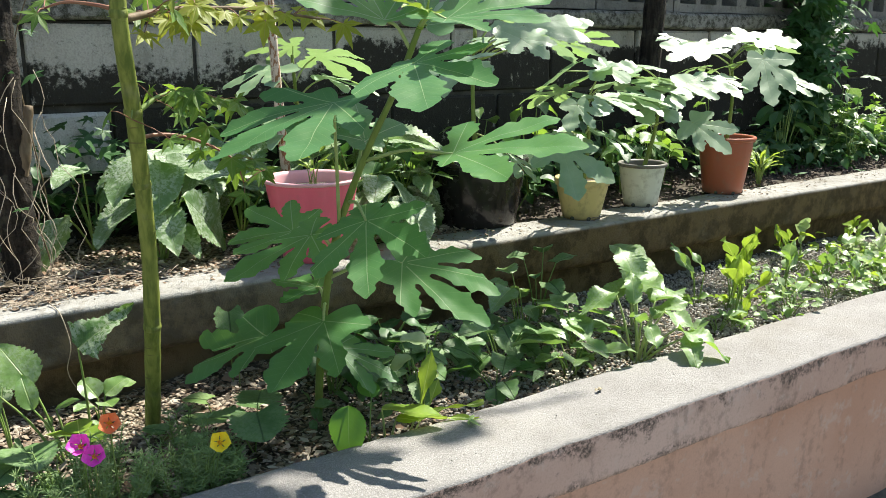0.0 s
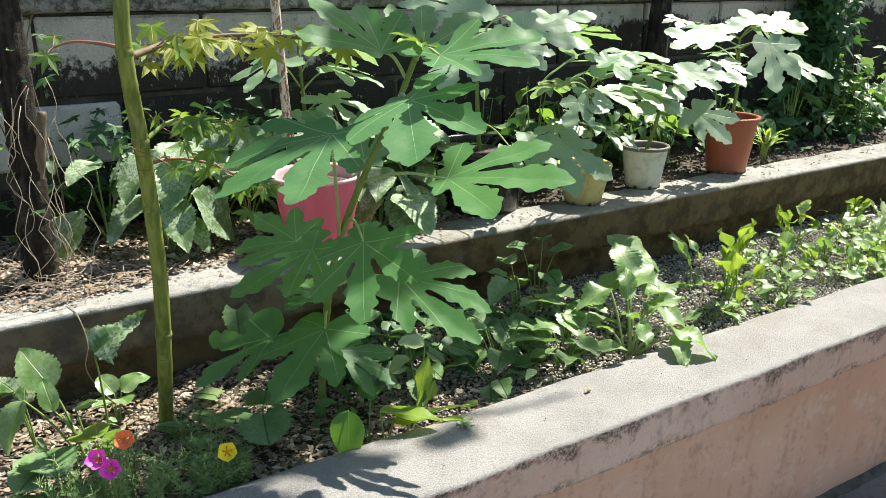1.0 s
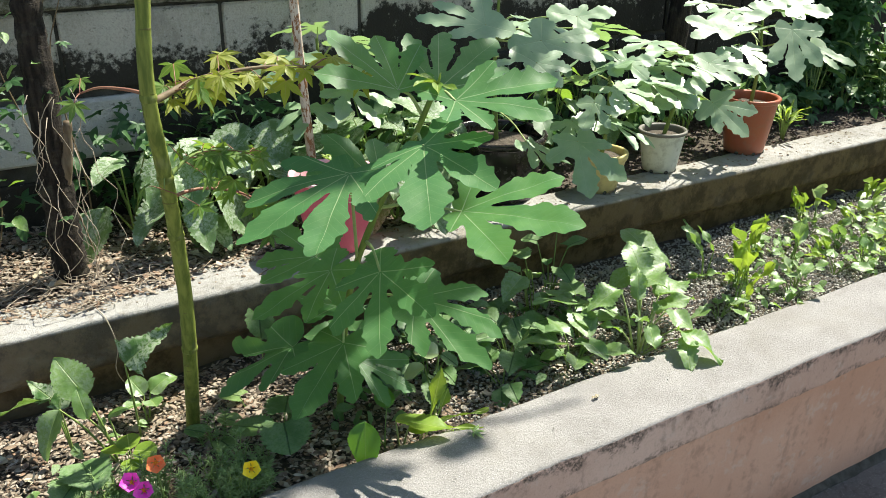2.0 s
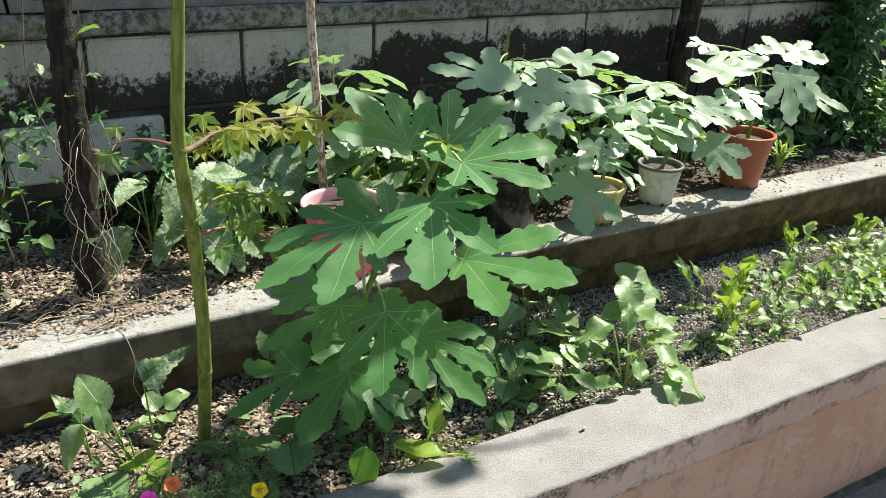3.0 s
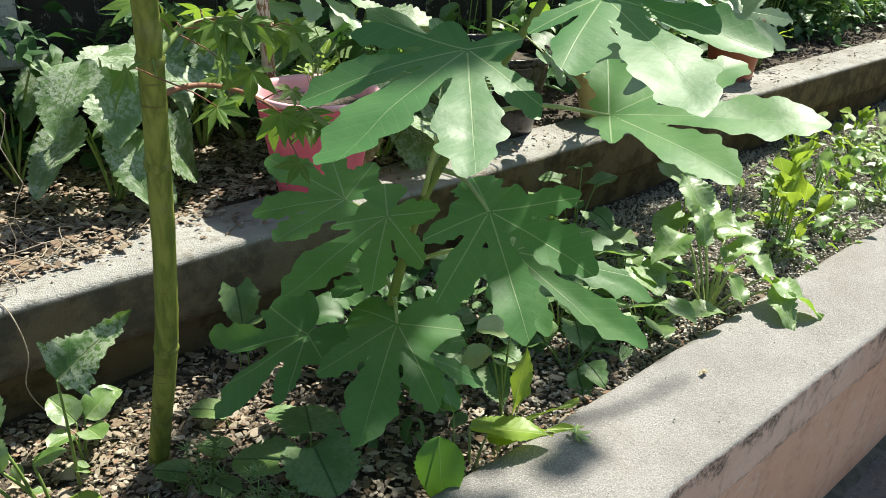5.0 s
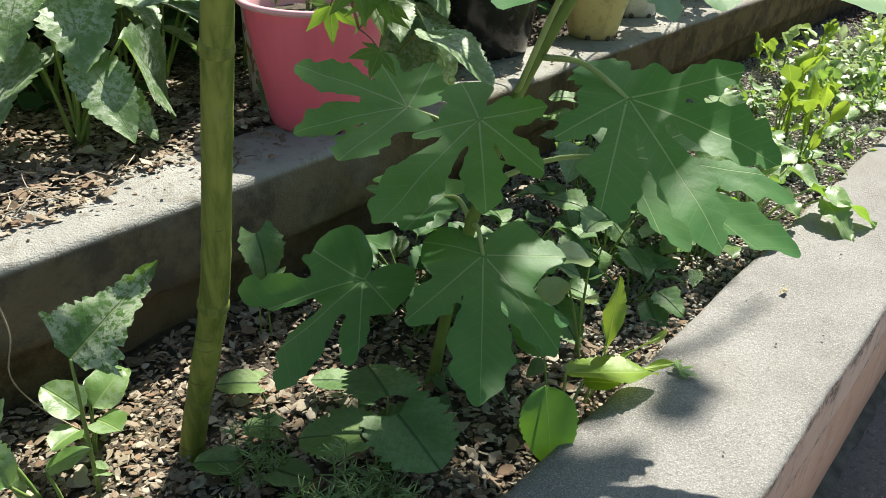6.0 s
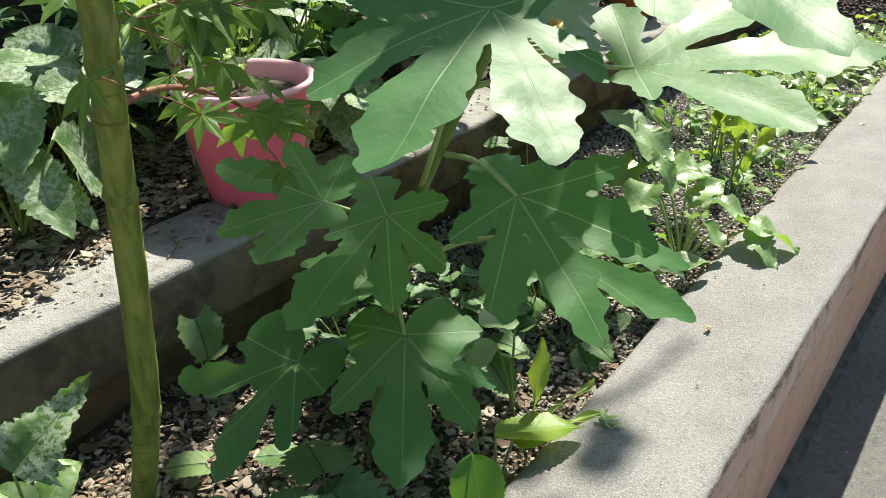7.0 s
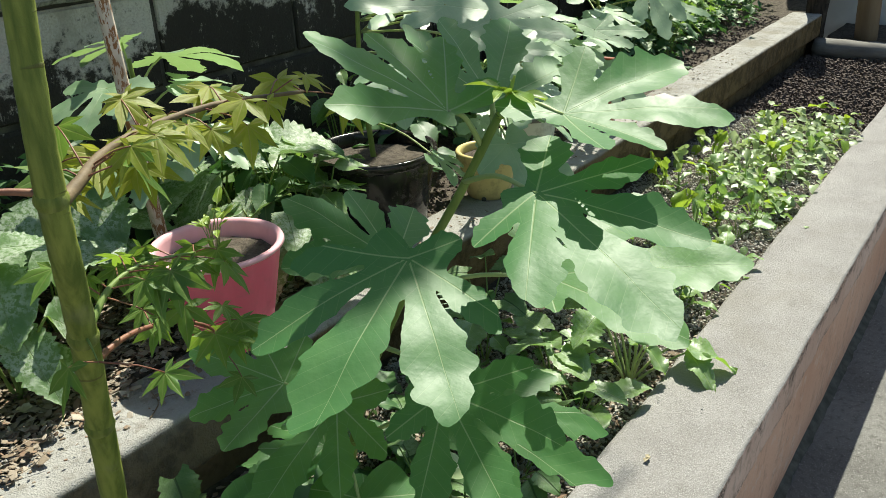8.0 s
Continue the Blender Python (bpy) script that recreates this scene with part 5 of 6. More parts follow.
weed("crinkled_weed", (0.525, 1.70, SOIL_LOW), [((0.512, 1.69, 0.768), -100, -55, 0.055, 0.060), ((0.53, 1.70, 0.69), 30, 0, 0.05, 0.04)], CRINKLED, "small crinkled weed leaf beside the kerb", "weed", "heart", 0.16, 45, STEM, 0.0014)
weed("crinkled_weed", (0.085, 1.40, SOIL_LOW), [span((0.095, 1.45, 0.690), (0.100, 1.365, 0.712), 0.085, 0), span((0.085, 1.42, 0.68), (0.045, 1.37, 0.695), 0.065, 0), span((0.075, 1.38, 0.66), (0.06, 1.32, 0.665), 0.06, 0), span((0.10, 1.39, 0.65), (0.15, 1.36, 0.655), 0.05, 0)], CRINKLED, "round dark crinkled weed by the flowers", "weed", "round", 0.10, 47, STEM, 0.002)
weed("sow_thistle", (0.690, 1.310, SOIL_LOW), [span((0.718, 1.302, 0.655), (0.742, 1.300, 0.757), 0.036, 60), span((0.745, 1.315, 0.645), (0.775, 1.325, 0.690), 0.026, 40), span((0.70, 1.285, 0.645), (0.80, 1.235, 0.652), 0.010, 0), span((0.71, 1.295, 0.645), (0.84, 1.275, 0.655), 0.010, 0)], LIME, "bright lime green sow thistle at the cap's edge", "weed", "spoon", 0.10, 48, PETIOLE, 0.0022, "", 0.05, 0.3, 0.12)
weed("sow_thistle", (0.660, 1.318, SOIL_LOW), [span((0.645, 1.312, 0.668), (0.732, 1.236, 0.664), 0.066, -8), span((0.668, 1.300, 0.650), (0.690, 1.262, 0.655), 0.030, 10)], LIME, "broad lime green leaf of a sow thistle lying on the cap", "weed", "ovate", 0.07, 248, PETIOLE, 0.0026, "", 0.03, 0.16, 0.04)
weed("dock_weed", (0.625, 1.315, SOIL_LOW), [span((0.572, 1.297, 0.698), (0.552, 1.264, 0.612), 0.064, 10), span((0.64, 1.34, 0.68), (0.66, 1.40, 0.70), 0.04, 0)], WEED_SMOOTH, "weed with a smooth green leaf drooping over the cap's edge", "weed", "ovate", 0.03, 148, STEM, 0.0018, "", 0.02, 0.15, 0.12)
weed("tall_weed", (0.765, 1.36, SOIL_LOW), [span((0.775, 1.365, 0.748), (0.735, 1.395, 0.760), 0.060, 0), ((0.755, 1.36, 0.70), 20, -20, 0.05, 0.04), ((0.75, 1.38, 0.72), 160, -20, 0.05, 0.04)], SILVER, "thin weed with a pale folded leaf below the fig", "weed", "round", 0.05, 49, STEM, 0.0022)
weed("mustard_weed", (1.319, 1.339, SOIL_LOW), [((1.415, 1.455, 0.735), -100, 20, 0.105, 0.080), ((1.375, 1.41, 0.755), 75, 55, 0.10, 0.085), ((1.300, 1.40, 0.750), 175, -10, 0.095, 0.065), ((1.405, 1.375, 0.715), 15, 15, 0.135, 0.075), ((1.375, 1.355, 0.690), -20, 30, 0.10, 0.055), ((1.36, 1.31, 0.715), -60, -15, 0.085, 0.060), ((1.30, 1.30, 0.70), -110, -25, 0.06, 0.05),
     span((1.352, 1.262, 0.695), (1.395, 1.150, 0.668), 0.062, -8), span((1.36, 1.24, 0.68), (1.30, 1.165, 0.662), 0.045, 10), ((1.30, 1.32, 0.70), -150, 45, 0.075, 0.04), ((1.34, 1.38, 0.72), 50, 65, 0.08, 0.045), ((1.28, 1.36, 0.66), 140, 30, 0.06, 0.04)], WEED, "mustard-like weed with broad toothed leaves, one resting on the cap", "weed", "ovate", 0.12, 50, PETIOLE, 0.0032, "weeds of the lower bed", 0.09, 0.2, 0.25)
weed("mustard_weed", (1.475, 1.50, SOIL_LOW), [((1.475, 1.50, 0.765), -120, -20, 0.09, 0.085), ((1.49, 1.51, 0.765), -20, -25, 0.085, 0.08), ((1.48, 1.52, 0.775), 80, 25, 0.085, 0.08), ((1.45, 1.50, 0.72), 170, -15, 0.08, 0.07)], WEED, "upright weed with grey-green scalloped leaves", "weed", "heart", 0.06, 51, PETIOLE, 0.003, "weeds of the lower bed", 0.05)
for i, (x, y, n, h, L, mat) in enumerate(((1.14, 1.36, 6, 0.09, 0.07, WEED), (1.03, 1.47, 7, 0.10, 0.075, CRINKLED), (1.215, 1.62, 5, 0.15, 0.07, WEED), (1.30, 1.66, 3, 0.19, 0.05, CRINKLED), (0.90, 1.56, 7, 0.10, 0.07, CRINKLED), (1.10, 1.56, 6, 0.08, 0.07, CRINKLED),
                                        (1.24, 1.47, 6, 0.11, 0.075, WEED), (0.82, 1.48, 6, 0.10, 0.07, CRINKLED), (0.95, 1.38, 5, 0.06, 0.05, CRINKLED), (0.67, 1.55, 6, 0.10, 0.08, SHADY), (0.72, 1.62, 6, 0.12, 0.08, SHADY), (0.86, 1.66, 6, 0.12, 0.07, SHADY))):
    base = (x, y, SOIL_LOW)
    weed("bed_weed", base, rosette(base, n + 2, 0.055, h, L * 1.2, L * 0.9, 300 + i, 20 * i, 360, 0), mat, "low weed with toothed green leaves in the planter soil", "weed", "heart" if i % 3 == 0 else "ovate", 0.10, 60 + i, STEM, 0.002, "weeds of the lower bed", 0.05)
# tall yellow-green weeds and low seedlings further along
rng = random.Random(77)


def tall_weed(base, height, material, label, seed):
    """An upright weed: long wavy leaves standing on a thin stem."""
    r = random.Random(seed)
    b = Vector(base)
    rows = []
    for k in range(r.randrange(3, 5)):
        up = height * r.uniform(0.15, 0.62)
        rows.append((b + Vector((r.uniform(-0.02, 0.02), r.uniform(-0.02, 0.02), up)), r.uniform(-180, 180), r.uniform(48, 84), min(0.12, (height - up) * r.uniform(0.9, 1.15)), r.uniform(0.024, 0.046)))
    for k in range(3):
        rows.append((b + Vector((r.uniform(-0.02, 0.02), r.uniform(-0.02, 0.02), r.uniform(0.01, 0.04))), r.uniform(-180, 180), r.uniform(0, 35), 0.06, r.uniform(0.024, 0.034)))
    weed("upright_weed", base, rows, material, label, "weed", "spoon", 0.10, seed, STEM, 0.0022, "upright weeds of the lower bed", 0.09, 0.35, 0.15)


for i, (x, y, h) in enumerate(((1.79, 1.46, 0.25), (1.82, 1.45, 0.23), (1.76, 1.545, 0.18), (1.70, 1.37, 0.20), (2.045, 1.468, 0.16), (2.16, 1.45, 0.11), (2.22, 1.36, 0.13), (2.38, 1.64, 0.18), (2.39, 1.70, 0.14), (2.56, 1.50, 0.14), (2.62, 1.62, 0.16),
                            (1.95, 1.38, 0.11), (2.45, 1.42, 0.12), (2.72, 1.45, 0.14), (2.90, 1.38, 0.12), (3.05, 1.55, 0.13), (2.30, 1.50, 0.12), (2.80, 1.62, 0.13))):
    lime = i in (0, 1, 3, 5, 8, 10, 13)
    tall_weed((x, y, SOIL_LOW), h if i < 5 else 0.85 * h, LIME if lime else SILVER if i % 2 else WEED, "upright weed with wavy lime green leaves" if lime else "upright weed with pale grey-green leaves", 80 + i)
for i, (x, y) in enumerate(((1.62, 1.36), (1.88, 1.34), (2.0, 1.58), (2.12, 1.38), (2.28, 1.60), (2.36, 1.36), (2.5, 1.58), (2.64, 1.38), (2.84, 1.50), (3.0, 1.40))):
    base = (x, y, SOIL_LOW)
    weed("bed_weed", base, rosette(base, 6, 0.04, 0.06, 0.055, 0.040, 500 + i, 50 * i, 360, 8), WEED, "low weed with toothed green leaves in the planter soil", "weed", "ovate", 0.10, 120 + i, STEM, 0.0018, "weeds of the lower bed", 0.05)

# spiky herb beside the terracotta pot
weed("spiky_herb", (2.56, 1.945, TOP), rosette((2.56, 1.945, TOP), 26, 0.03, 0.10, 0.075, 0.012, 261, 0, 360, 35), LIME, "tufted herb with narrow bright green leaves", "herb", "lance", 0.0, 161, STEM, 0.0012)

# shaded leafy plants behind the pots
rng = random.Random(15)
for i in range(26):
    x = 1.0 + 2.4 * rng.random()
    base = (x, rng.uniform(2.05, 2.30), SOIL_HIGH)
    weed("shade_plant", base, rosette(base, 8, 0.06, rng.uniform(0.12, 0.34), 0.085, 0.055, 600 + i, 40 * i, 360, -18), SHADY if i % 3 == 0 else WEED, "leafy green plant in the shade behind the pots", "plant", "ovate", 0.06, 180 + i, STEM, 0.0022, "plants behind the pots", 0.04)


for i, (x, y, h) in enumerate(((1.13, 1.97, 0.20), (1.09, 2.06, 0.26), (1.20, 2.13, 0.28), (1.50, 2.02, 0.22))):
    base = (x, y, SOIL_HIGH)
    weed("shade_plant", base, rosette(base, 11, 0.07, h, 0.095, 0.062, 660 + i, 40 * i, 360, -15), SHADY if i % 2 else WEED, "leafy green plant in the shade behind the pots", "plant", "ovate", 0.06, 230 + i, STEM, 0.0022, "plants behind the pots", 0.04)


def leaf_mass(name, spots, material, label, category, shapes, seed):
    """Uncountable small leaves: (place, spread) clusters in one mesh."""
    rng = random.Random(seed)
    heap = Heap()
    for (x, y, z), (sx, sy, sz), count, size in spots:
        for _ in range(count):
            at = (x + rng.gauss(0, sx), y + rng.gauss(0, sy), z + rng.gauss(0, sz))
            m = facing(at, rng.uniform(-200, 20), rng.uniform(-50, 25), rng.uniform(-35, 35), size * rng.uniform(0.6, 1.2))
            heap.add(*moved(rng.choice(shapes), m))
    return tagged(part(name, heap.mesh(name), material), label, category, "", "stuff")


SMALL = [blade_data(1.0, 0.62, "ovate", 0.05, 0.25, 0.3, 0.04, s, 6, 1) for s in range(4)]
PALM = [maple_data(0.8, s, 5) for s in range(4)]
column = [((3.25 + 0.02 * math.sin(k), 2.24, 0.95 + 0.055 * k), (0.075, 0.05, 0.03), 46, 0.075) for k in range(13)]
vine = thing("vine_post", (3.25, 2.27, SOIL_HIGH), "post smothered in a dark green lobed vine", "vine")
tube("post", [(3.25, 2.28, 0.78), (3.25, 2.28, 1.2), (3.25, 2.28, 1.75)], 0.03, 0.03, BARK, vine, "", 8, 8)
rng = random.Random(91)
heap = Heap()
for at, (sx, sy, sz), count, size in column:
    for _ in range(count):
        p = (at[0] + rng.gauss(0, sx), at[1] + rng.gauss(0, sy), at[2] + rng.gauss(0, sz))
        heap.add(*moved(rng.choice(PALM), facing(p, rng.uniform(-170, -10), rng.uniform(-75, -10), rng.uniform(-25, 25), size * rng.uniform(0.6, 1.1))))
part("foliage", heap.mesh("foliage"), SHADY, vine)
# added dark leaf fill standing in for deep shade between the broad plants
leaf_mass("undergrowth", [((0.22 + 0.075 * k, 2.22 + 0.03 * (k % 3), 0.88 + 0.06 * (k % 4)), (0.06, 0.04, 0.05), 26, 0.050) for k in range(10)], SHADY, "dark leaves added as shade at the foot of the block wall", "undergrowth", SMALL + PALM, 14)
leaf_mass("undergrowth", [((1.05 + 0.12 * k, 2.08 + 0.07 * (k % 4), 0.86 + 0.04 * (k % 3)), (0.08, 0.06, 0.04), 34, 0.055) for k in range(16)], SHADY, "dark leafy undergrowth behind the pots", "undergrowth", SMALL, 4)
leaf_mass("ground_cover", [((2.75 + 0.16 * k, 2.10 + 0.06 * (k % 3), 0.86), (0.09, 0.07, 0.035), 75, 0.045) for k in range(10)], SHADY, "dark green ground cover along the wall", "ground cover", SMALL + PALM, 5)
leaf_mass("ground_cover", [((3.35 + 0.2 * k, 2.16, 0.93), (0.10, 0.06, 0.05), 60, 0.05) for k in range(8)], WEED, "fresh green ground cover by the far wall", "ground cover", PALM, 6)
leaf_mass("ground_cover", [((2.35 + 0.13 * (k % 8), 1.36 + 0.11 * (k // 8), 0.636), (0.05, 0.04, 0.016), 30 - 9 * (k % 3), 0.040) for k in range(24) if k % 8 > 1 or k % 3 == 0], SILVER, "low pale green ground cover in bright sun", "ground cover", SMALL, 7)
leaf_mass("ground_cover", [((2.30 + 0.15 * k, 1.35 + 0.09 * (k * 3 % 5), 0.648), (0.05, 0.05, 0.022), 9, 0.046) for k in range(8)], LIME, "lime green weed leaves among the ground cover", "ground cover", SMALL, 17)
leaf_mass("ground_cover", [((1.75 + 0.10 * k, 1.33 + 0.07 * (k % 5), 0.625), (0.06, 0.05, 0.012), 24, 0.028) for k in range(9)], WEED, "sparse seedlings and small weeds", "ground cover", SMALL, 8)
leaf_mass("seedlings", [((0.60 + 0.09 * k, 1.42 + 0.055 * (k % 5), 0.635), (0.05, 0.05, 0.018), 16, 0.034) for k in range(9)], CRINKLED, "small weeds in the shade of the fig", "weeds", SMALL, 9)
leaf_mass("seedlings", [((-0.10 + 0.09 * k, 1.36 + 0.07 * (k % 4), 0.630), (0.05, 0.05, 0.02), 9, 0.030) for k in range(5)], WEED, "small weeds among the mulch", "weeds", SMALL, 10)
leaf_mass("wall_weeds", [((0.00 + 0.03 * k, 2.08, 0.92 + 0.07 * (k % 7)), (0.06, 0.06, 0.06), 12, 0.036) for k in range(-9, 6)], SHADY, "straggling creeper leaves round the old trunk", "creeper", SMALL + PALM, 11)
leaf_mass("wall_weeds", [((0.00 + 0.04 * k, 2.04, 0.98 + 0.09 * (k % 5)), (0.06, 0.05, 0.07), 4, 0.040) for k in range(-7, 5)], WEED, "pale young creeper leaves round the old trunk", "creeper", SMALL, 12)


# ---- moss rose ----
def moss_rose(base, radius, height, count, seed):
    rng = random.Random(seed)
    ob = thing("moss_rose", base, "trailing moss rose with thin needle-like succulent leaves", "flowering plant", "moss roses by the cap")
    needles = Heap()
    for _ in range(count):
        az, rr = rng.uniform(0, 6.28), radius * math.sqrt(rng.random())
        root = Vector(base) + Vector((math.cos(az) * rr * 0.5, math.sin(az) * rr * 0.5, 0))
        tip = Vector(base) + Vector((math.cos(az) * rr, math.sin(az) * rr, height * rng.uniform(0.4, 1.0)))
        if tip.y < 1.275:
            tip.y = 1.275 + rng.uniform(0, 0.02)
        path = [root, root.lerp(tip, 0.6) + Vector((0, 0, -0.008)), tip]
        tube("stem", path, 0.0013, 0.0009, STEM, ob, "", 6, 5)
        pts = smooth_path(path, 9)
        for k in range(2, 9):
            for _ in range(3 if k < 8 else 7):
                a = rng.uniform(0, 6.28)
                d = Vector((math.cos(a), math.sin(a), rng.uniform(0.0, 1.1))).normalized()
                L = rng.uniform(0.011, 0.019)
                v, f = tube_data([pts[k], pts[k] + d * L * 0.5, pts[k] + d * L], 0.0011, 0.0004, 3, 4)
                needles.add([tuple(q) for q in v], f)
    part("foliage", needles.mesh("foliage"), NEEDLE, ob)
    return ob


moss_rose((0.17, 1.335, SOIL_LOW), 0.10, 0.12, 75, 1)
moss_rose((0.315, 1.335, SOIL_LOW), 0.085, 0.095, 65, 2)
moss_rose((0.375, 1.345, SOIL_LOW), 0.05, 0.06, 20, 3)
moss_rose((0.05, 1.31, SOIL_LOW), 0.07, 0.08, 36, 4)
moss_rose((0.345, 1.495, SOIL_LOW), 0.035, 0.07, 8, 5)


def blossom(at, facing_az, tilt, size, material, label, root):
    ob = thing("blossom", root, label, "flower", "moss rose blossoms")
    tube("stalk", [root, Vector(root).lerp(Vector(at), 0.6), at], 0.0014, 0.0011, STEM, ob, "", 8, 6)
    turn = Matrix.Translation(at) @ Euler((0, radians(tilt), radians(facing_az)), "XYZ").to_matrix().to_4x4()
    for k in range(5):
        v, f, uv = blade_data(size, size * 0.92, "spoon", 0.03, -0.30, 0.25, 0.06, k, 10, 3)
        part("petal", mesh_of("petal", v, f, uv), material, ob, "", turn @ pose(0, 0, 0.0008 * k, 0, 0, 72 * k) @ pose(0, 0, 0, 0, -26, 0))
    heap = Heap()
    rng = random.Random(int(size * 1e5))
    for _ in range(16):
        d = Vector((rng.gauss(0, 0.4), rng.gauss(0, 0.4), 1)).normalized()
        v, f = tube_data([(0, 0, 0.001), d * size * 0.16, d * size * 0.32], 0.0006, 0.0009, 3, 4)
        heap.add([tuple(q) for q in v], f)
    part("stamens", heap.mesh("stamens"), STAMEN, ob, "orange stamens", turn)


blossom((0.149, 1.265, 0.756), -120, 48, 0.021, MAGENTA, "magenta moss rose blossom with orange centre", (0.16, 1.31, 0.64))
blossom((0.163, 1.255, 0.742), -110, 55, 0.021, MAGENTA, "magenta moss rose blossom with orange centre", (0.17, 1.31, 0.64))
blossom((0.186, 1.260, 0.782), -100, 60, 0.020, ORANGE, "orange-red moss rose blossom, half open", (0.20, 1.31, 0.64))
blossom((0.336, 1.255, 0.714), -105, 58, 0.021, YELLOW, "yellow moss rose blossom with orange eye", (0.33, 1.31, 0.64))


# ---- old trunks and dry vines ----
old = thing("old_trunk", (0.165, 1.99, SOIL_HIGH), "old dark rough-barked trunk with a broken brown stub", "tree trunk")
tube("trunk", [(0.190, 1.99, 0.76), (0.190, 1.985, 0.95), (0.193, 1.985, 1.15), (0.196, 1.985, 1.4), (0.20, 1.985, 1.7)], 0.037, 0.025, BARK, old, "", 90, 20, 0.09, 3)
tube("stub", [(0.200, 1.975, 0.98), (0.212, 1.966, 1.06), (0.224, 1.958, 1.12), (0.230, 1.955, 1.17)], 0.014, 0.008, STUB, old, "brown broken stub", 18, 9, 0.15, 4)
other = thing("old_trunk", (2.29, 2.25, SOIL_HIGH), "dark tree trunk before the wall, a leafy branch high up", "tree trunk")
tube("trunk", [(2.28, 2.26, 0.76), (2.29, 2.25, 1.1), (2.31, 2.25, 1.45), (2.32, 2.25, 1.75)], 0.040, 0.036, BARK, other, "", 30, 12, 0.08, 6)

# it goes on upwards, and its boughs high over the beds throw soft dappled shade on the fig and the cap
rng = random.Random(52)
OVER = [mesh_of("leaf", *blade_data(0.13, 0.085, "ovate", 0.05, 0.25, 0.3, 0.04, s, 8, 2)) for s in range(3)]
BOUGHS = [
    ([(2.315, 2.25, 1.70), (2.34, 2.27, 2.60), (2.36, 2.22, 3.40), (2.38, 2.10, 3.75), (2.40, 1.95, 3.90), (2.42, 1.80, 3.95), (2.43, 1.75, 3.955)], 0.034, [(2.30, 1.80, 3), (2.36, 1.79, 7), (2.48, 1.77, 7), (2.30, 1.90, 4), (2.42, 1.92, 9), (2.54, 1.90, 9), (2.60, 2.02, 7), (2.48, 2.06, 8), (2.40, 2.02, 4), (2.62, 1.80, 4), (2.66, 1.91, 9), (2.70, 1.97, 4)], 0.045),
    ([(2.36, 2.22, 3.40), (2.60, 2.12, 3.70), (2.80, 1.98, 3.86), (2.98, 1.84, 3.92), (3.20, 1.80, 3.94)], 0.018, [(2.80, 1.99, 8), (2.88, 2.05, 5), (2.92, 1.84, 2), (3.04, 1.84, 2), (3.13, 1.84, 2), (3.26, 1.86, 2), (2.72, 2.04, 5)], 0.07),
]
for limb, radius, clumps, loose in BOUGHS:
    bough = tube("branch", limb, radius, 0.006, BARK, other, "", 40, 8, 0.06, 8)
    track = smooth_path(limb, 80)
    for cx, cy, count in clumps:
        for _ in range(count):
            at = Vector((cx + rng.gauss(0, loose), cy + rng.gauss(0, 0.04), 3.93 + rng.uniform(-0.08, 0.08)))
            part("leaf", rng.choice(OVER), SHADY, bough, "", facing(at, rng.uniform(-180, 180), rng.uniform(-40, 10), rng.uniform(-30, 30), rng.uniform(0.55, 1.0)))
            p = min(track, key=lambda q: (q - at).length)
            tube("petiole", [p, p.lerp(at, 0.5) + Vector((0, 0, 0.01)), at], 0.0015, 0.001, STEM, bough, "", 5, 5)

tangle = thing("dry_vine", (0.12, 1.90, SOIL_HIGH), "tangle of dry pale vine stems hanging over the kerb", "dry vine")
rng = random.Random(33)
for k in range(34):
    if k % 3 == 0:
        pts = [Vector((0.20 + rng.uniform(-0.04, 0.05), 1.945 + rng.uniform(-0.03, 0.02), rng.uniform(0.95, 1.28)))]
        while pts[-1].z > 0.83:
            pts.append(pts[-1] + Vector((rng.uniform(-0.028, 0.028), rng.uniform(-0.024, 0.018), -rng.uniform(0.02, 0.055))))
    else:
        pts = [Vector((rng.uniform(-0.25, 0.32), rng.uniform(1.84, 2.02), 0.816))]
    turn = rng.uniform(-3.1, 3.1)
    for _ in range(9):
        turn += rng.uniform(-0.9, 0.9)
        q = pts[-1] + Vector((math.cos(turn), math.sin(turn) * 0.7, 0)) * 0.036
        q.y, q.z = max(1.79, q.y), 0.814 + rng.uniform(0.0, 0.022)
        pts.append(q)
    tube("vine", pts, rng.uniform(0.0006, 0.0011), 0.0006, DRY, tangle, "", 34, 5)
wild = thing("wild_vine", (0.16, 2.1, SOIL_HIGH), "thin brown climbing vine stems before the block wall", "vine")
rng = random.Random(44)
for k in range(11):
    x, y = rng.uniform(-0.15, 0.34), rng.uniform(2.04, 2.28)
    pts = [(x, y, 0.79)]
    for z in (0.95, 1.12, 1.28, 1.44, 1.6):
        pts.append((pts[-1][0] + rng.uniform(-0.05, 0.05), min(2.31, pts[-1][1] + rng.uniform(-0.03, 0.03)), z))
    tube("stem", pts, rng.uniform(0.0014, 0.0028), 0.001, WOODY, wild, "", 26, 5, 0.05, k)
hang = thing("dry_vine", (0.30, 1.76, SOIL_LOW), "single dry vine stem hanging down the kerb face", "dry vine")
tube("vine", [(0.205, 1.80, 0.812), (0.215, 1.752, 0.80), (0.225, 1.742, 0.74), (0.215, 1.74, 0.69), (0.235, 1.735, 0.64), (0.26, 1.70, 0.61)], 0.0011, 0.0008, DRY, hang, "", 26, 5)
twig = thing("twig", (0.588, 1.82, TOP), "small forked dry twig lying on the kerb", "twig")
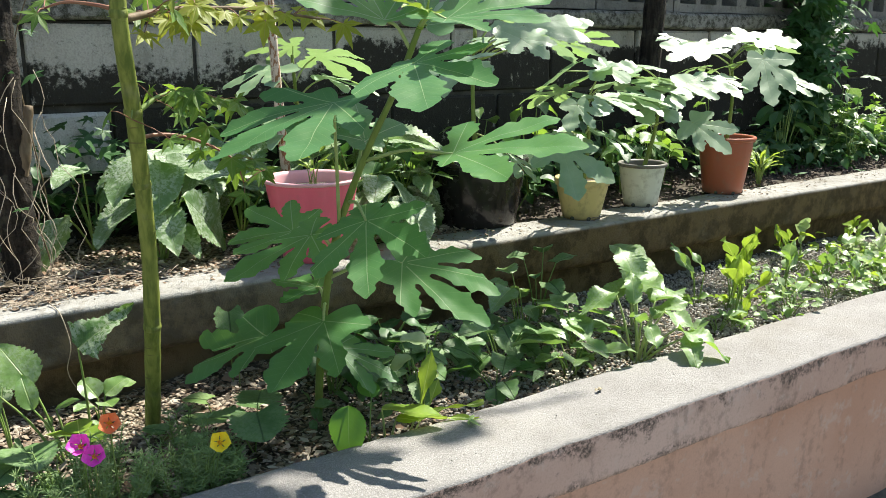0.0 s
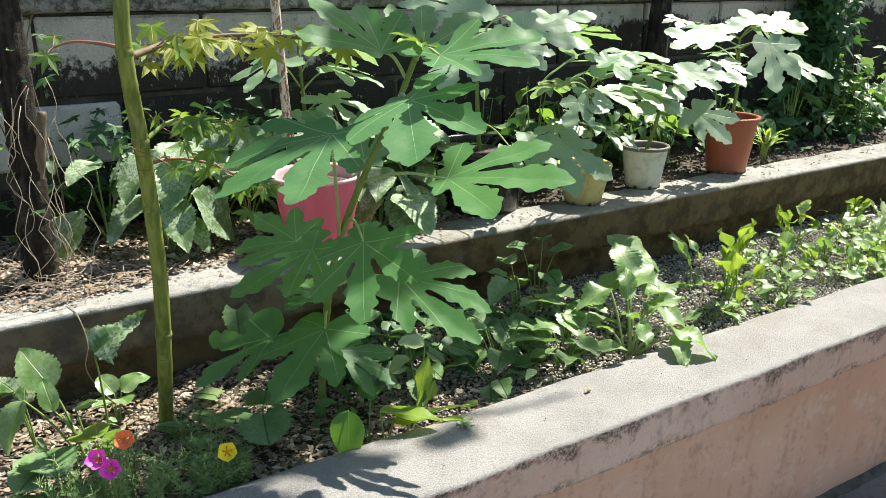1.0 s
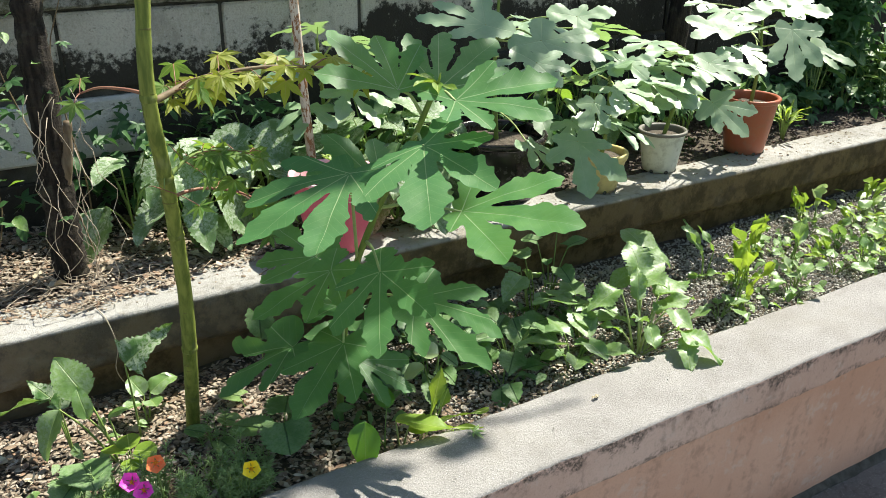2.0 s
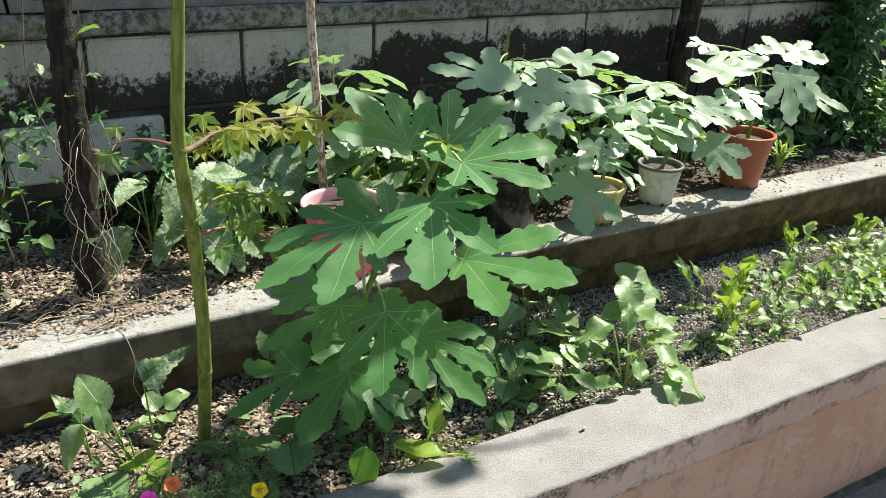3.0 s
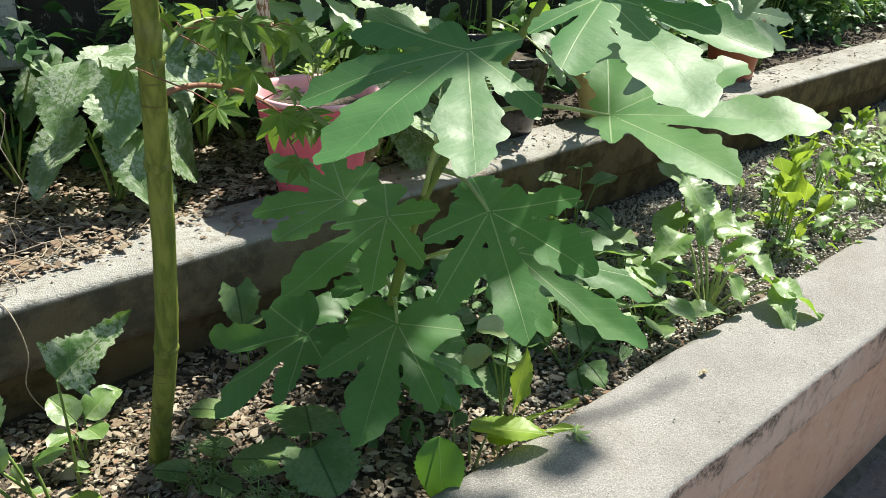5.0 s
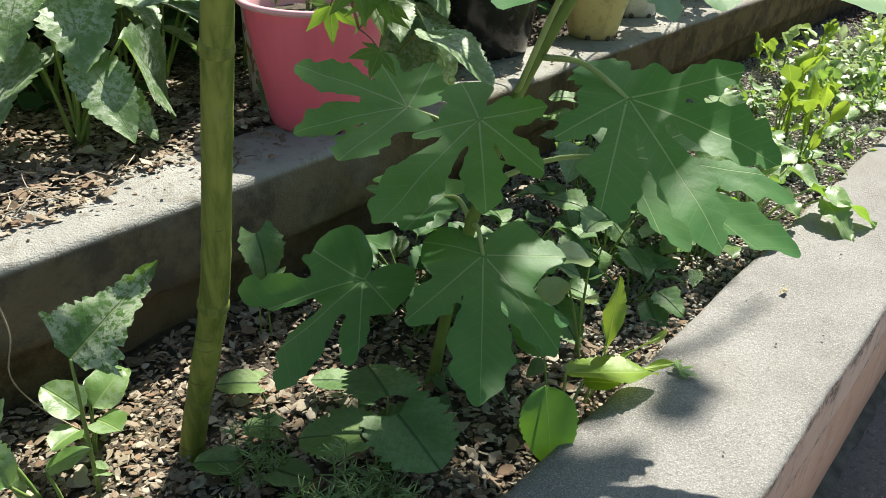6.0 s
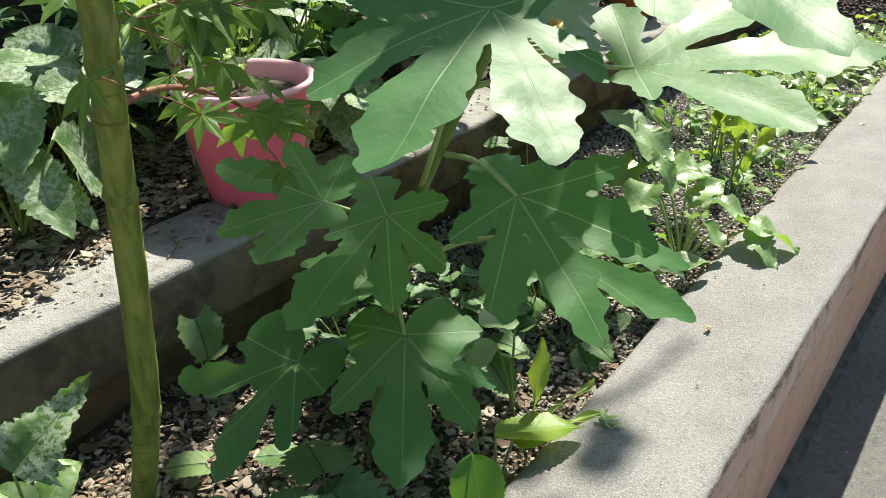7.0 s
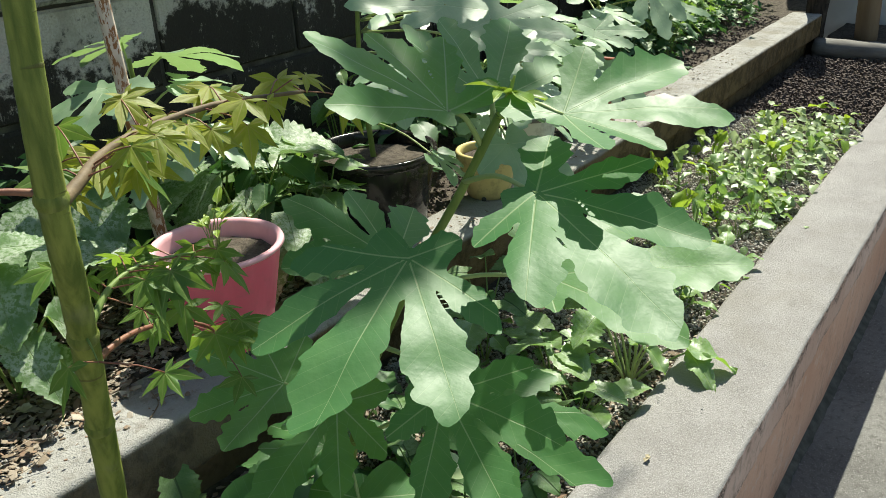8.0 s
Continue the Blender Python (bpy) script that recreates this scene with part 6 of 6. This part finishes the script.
tube("stick", [(0.555, 1.79, 0.808), (0.575, 1.800, 0.810), (0.590, 1.815, 0.809), (0.600, 1.845, 0.809)], 0.0013, 0.0010, STUB, twig, "", 14, 5)
tube("fork", [(0.590, 1.815, 0.810), (0.605, 1.812, 0.811), (0.618, 1.808, 0.809)], 0.0011, 0.0008, STUB, twig, "", 8, 5)
rng = random.Random(71)
LITTER = plain("dry_leaf", (0.36, 0.30, 0.20), (0.54, 0.48, 0.36), 60, 0.85, 0.5)
for k in range(16):
    x, y = (rng.uniform(-0.12, 0.30), rng.uniform(1.30, 1.70)) if k < 11 else (rng.uniform(0.0, 0.6), rng.uniform(1.93, 2.1))
    z = SOIL_LOW if k < 11 else SOIL_HIGH
    dry = thing("dead_leaf", (x, y, z), "curled pale dry leaf lying on the mulch", "dead leaf", "dry leaves on the mulch")
    L = rng.uniform(0.03, 0.055)
    part("blade", mesh_of("blade", *blade_data(L, L * rng.uniform(0.45, 0.8), "ovate", 0.12, rng.uniform(-0.3, 0.5), rng.uniform(0.3, 0.9), 0.08, k, 12, 3)), LITTER, dry, "", facing((x, y, z + 0.014), rng.uniform(0, 360), rng.uniform(-10, 25), rng.uniform(-25, 25)))
    tube("stalk", [(x, y, z + 0.014), (x - 0.006, y - 0.004, z + 0.013), (x - 0.014, y - 0.006, z + 0.008)], 0.0009, 0.0007, LITTER, dry, "", 5, 5)
flake = thing("dead_leaf", (1.047, 1.197, CAP), "curled dry leaf fragment on the planter cap", "dead leaf")
for k, (dx, dy, az) in enumerate(((0, 0, -20), (0.008, -0.004, 30))):
    part("shred", mesh_of("shred", *blade_data(0.014, 0.008, "ovate", 0.2, 0.2, 0.8, 0.1, k, 8, 2)), LITTER, flake, "", facing((1.047 + dx, 1.197 + dy, CAP + 0.006), az, 12))
small = thing("fallen_leaf", (0.735, 1.215, CAP), "small green lobed leaf lying on the cap", "leaf")
part("blade", mesh_of("blade", *maple_data(0.026, 3, 5)), WEED, small, "", facing((0.77, 1.225, CAP + 0.008), -20, 0))
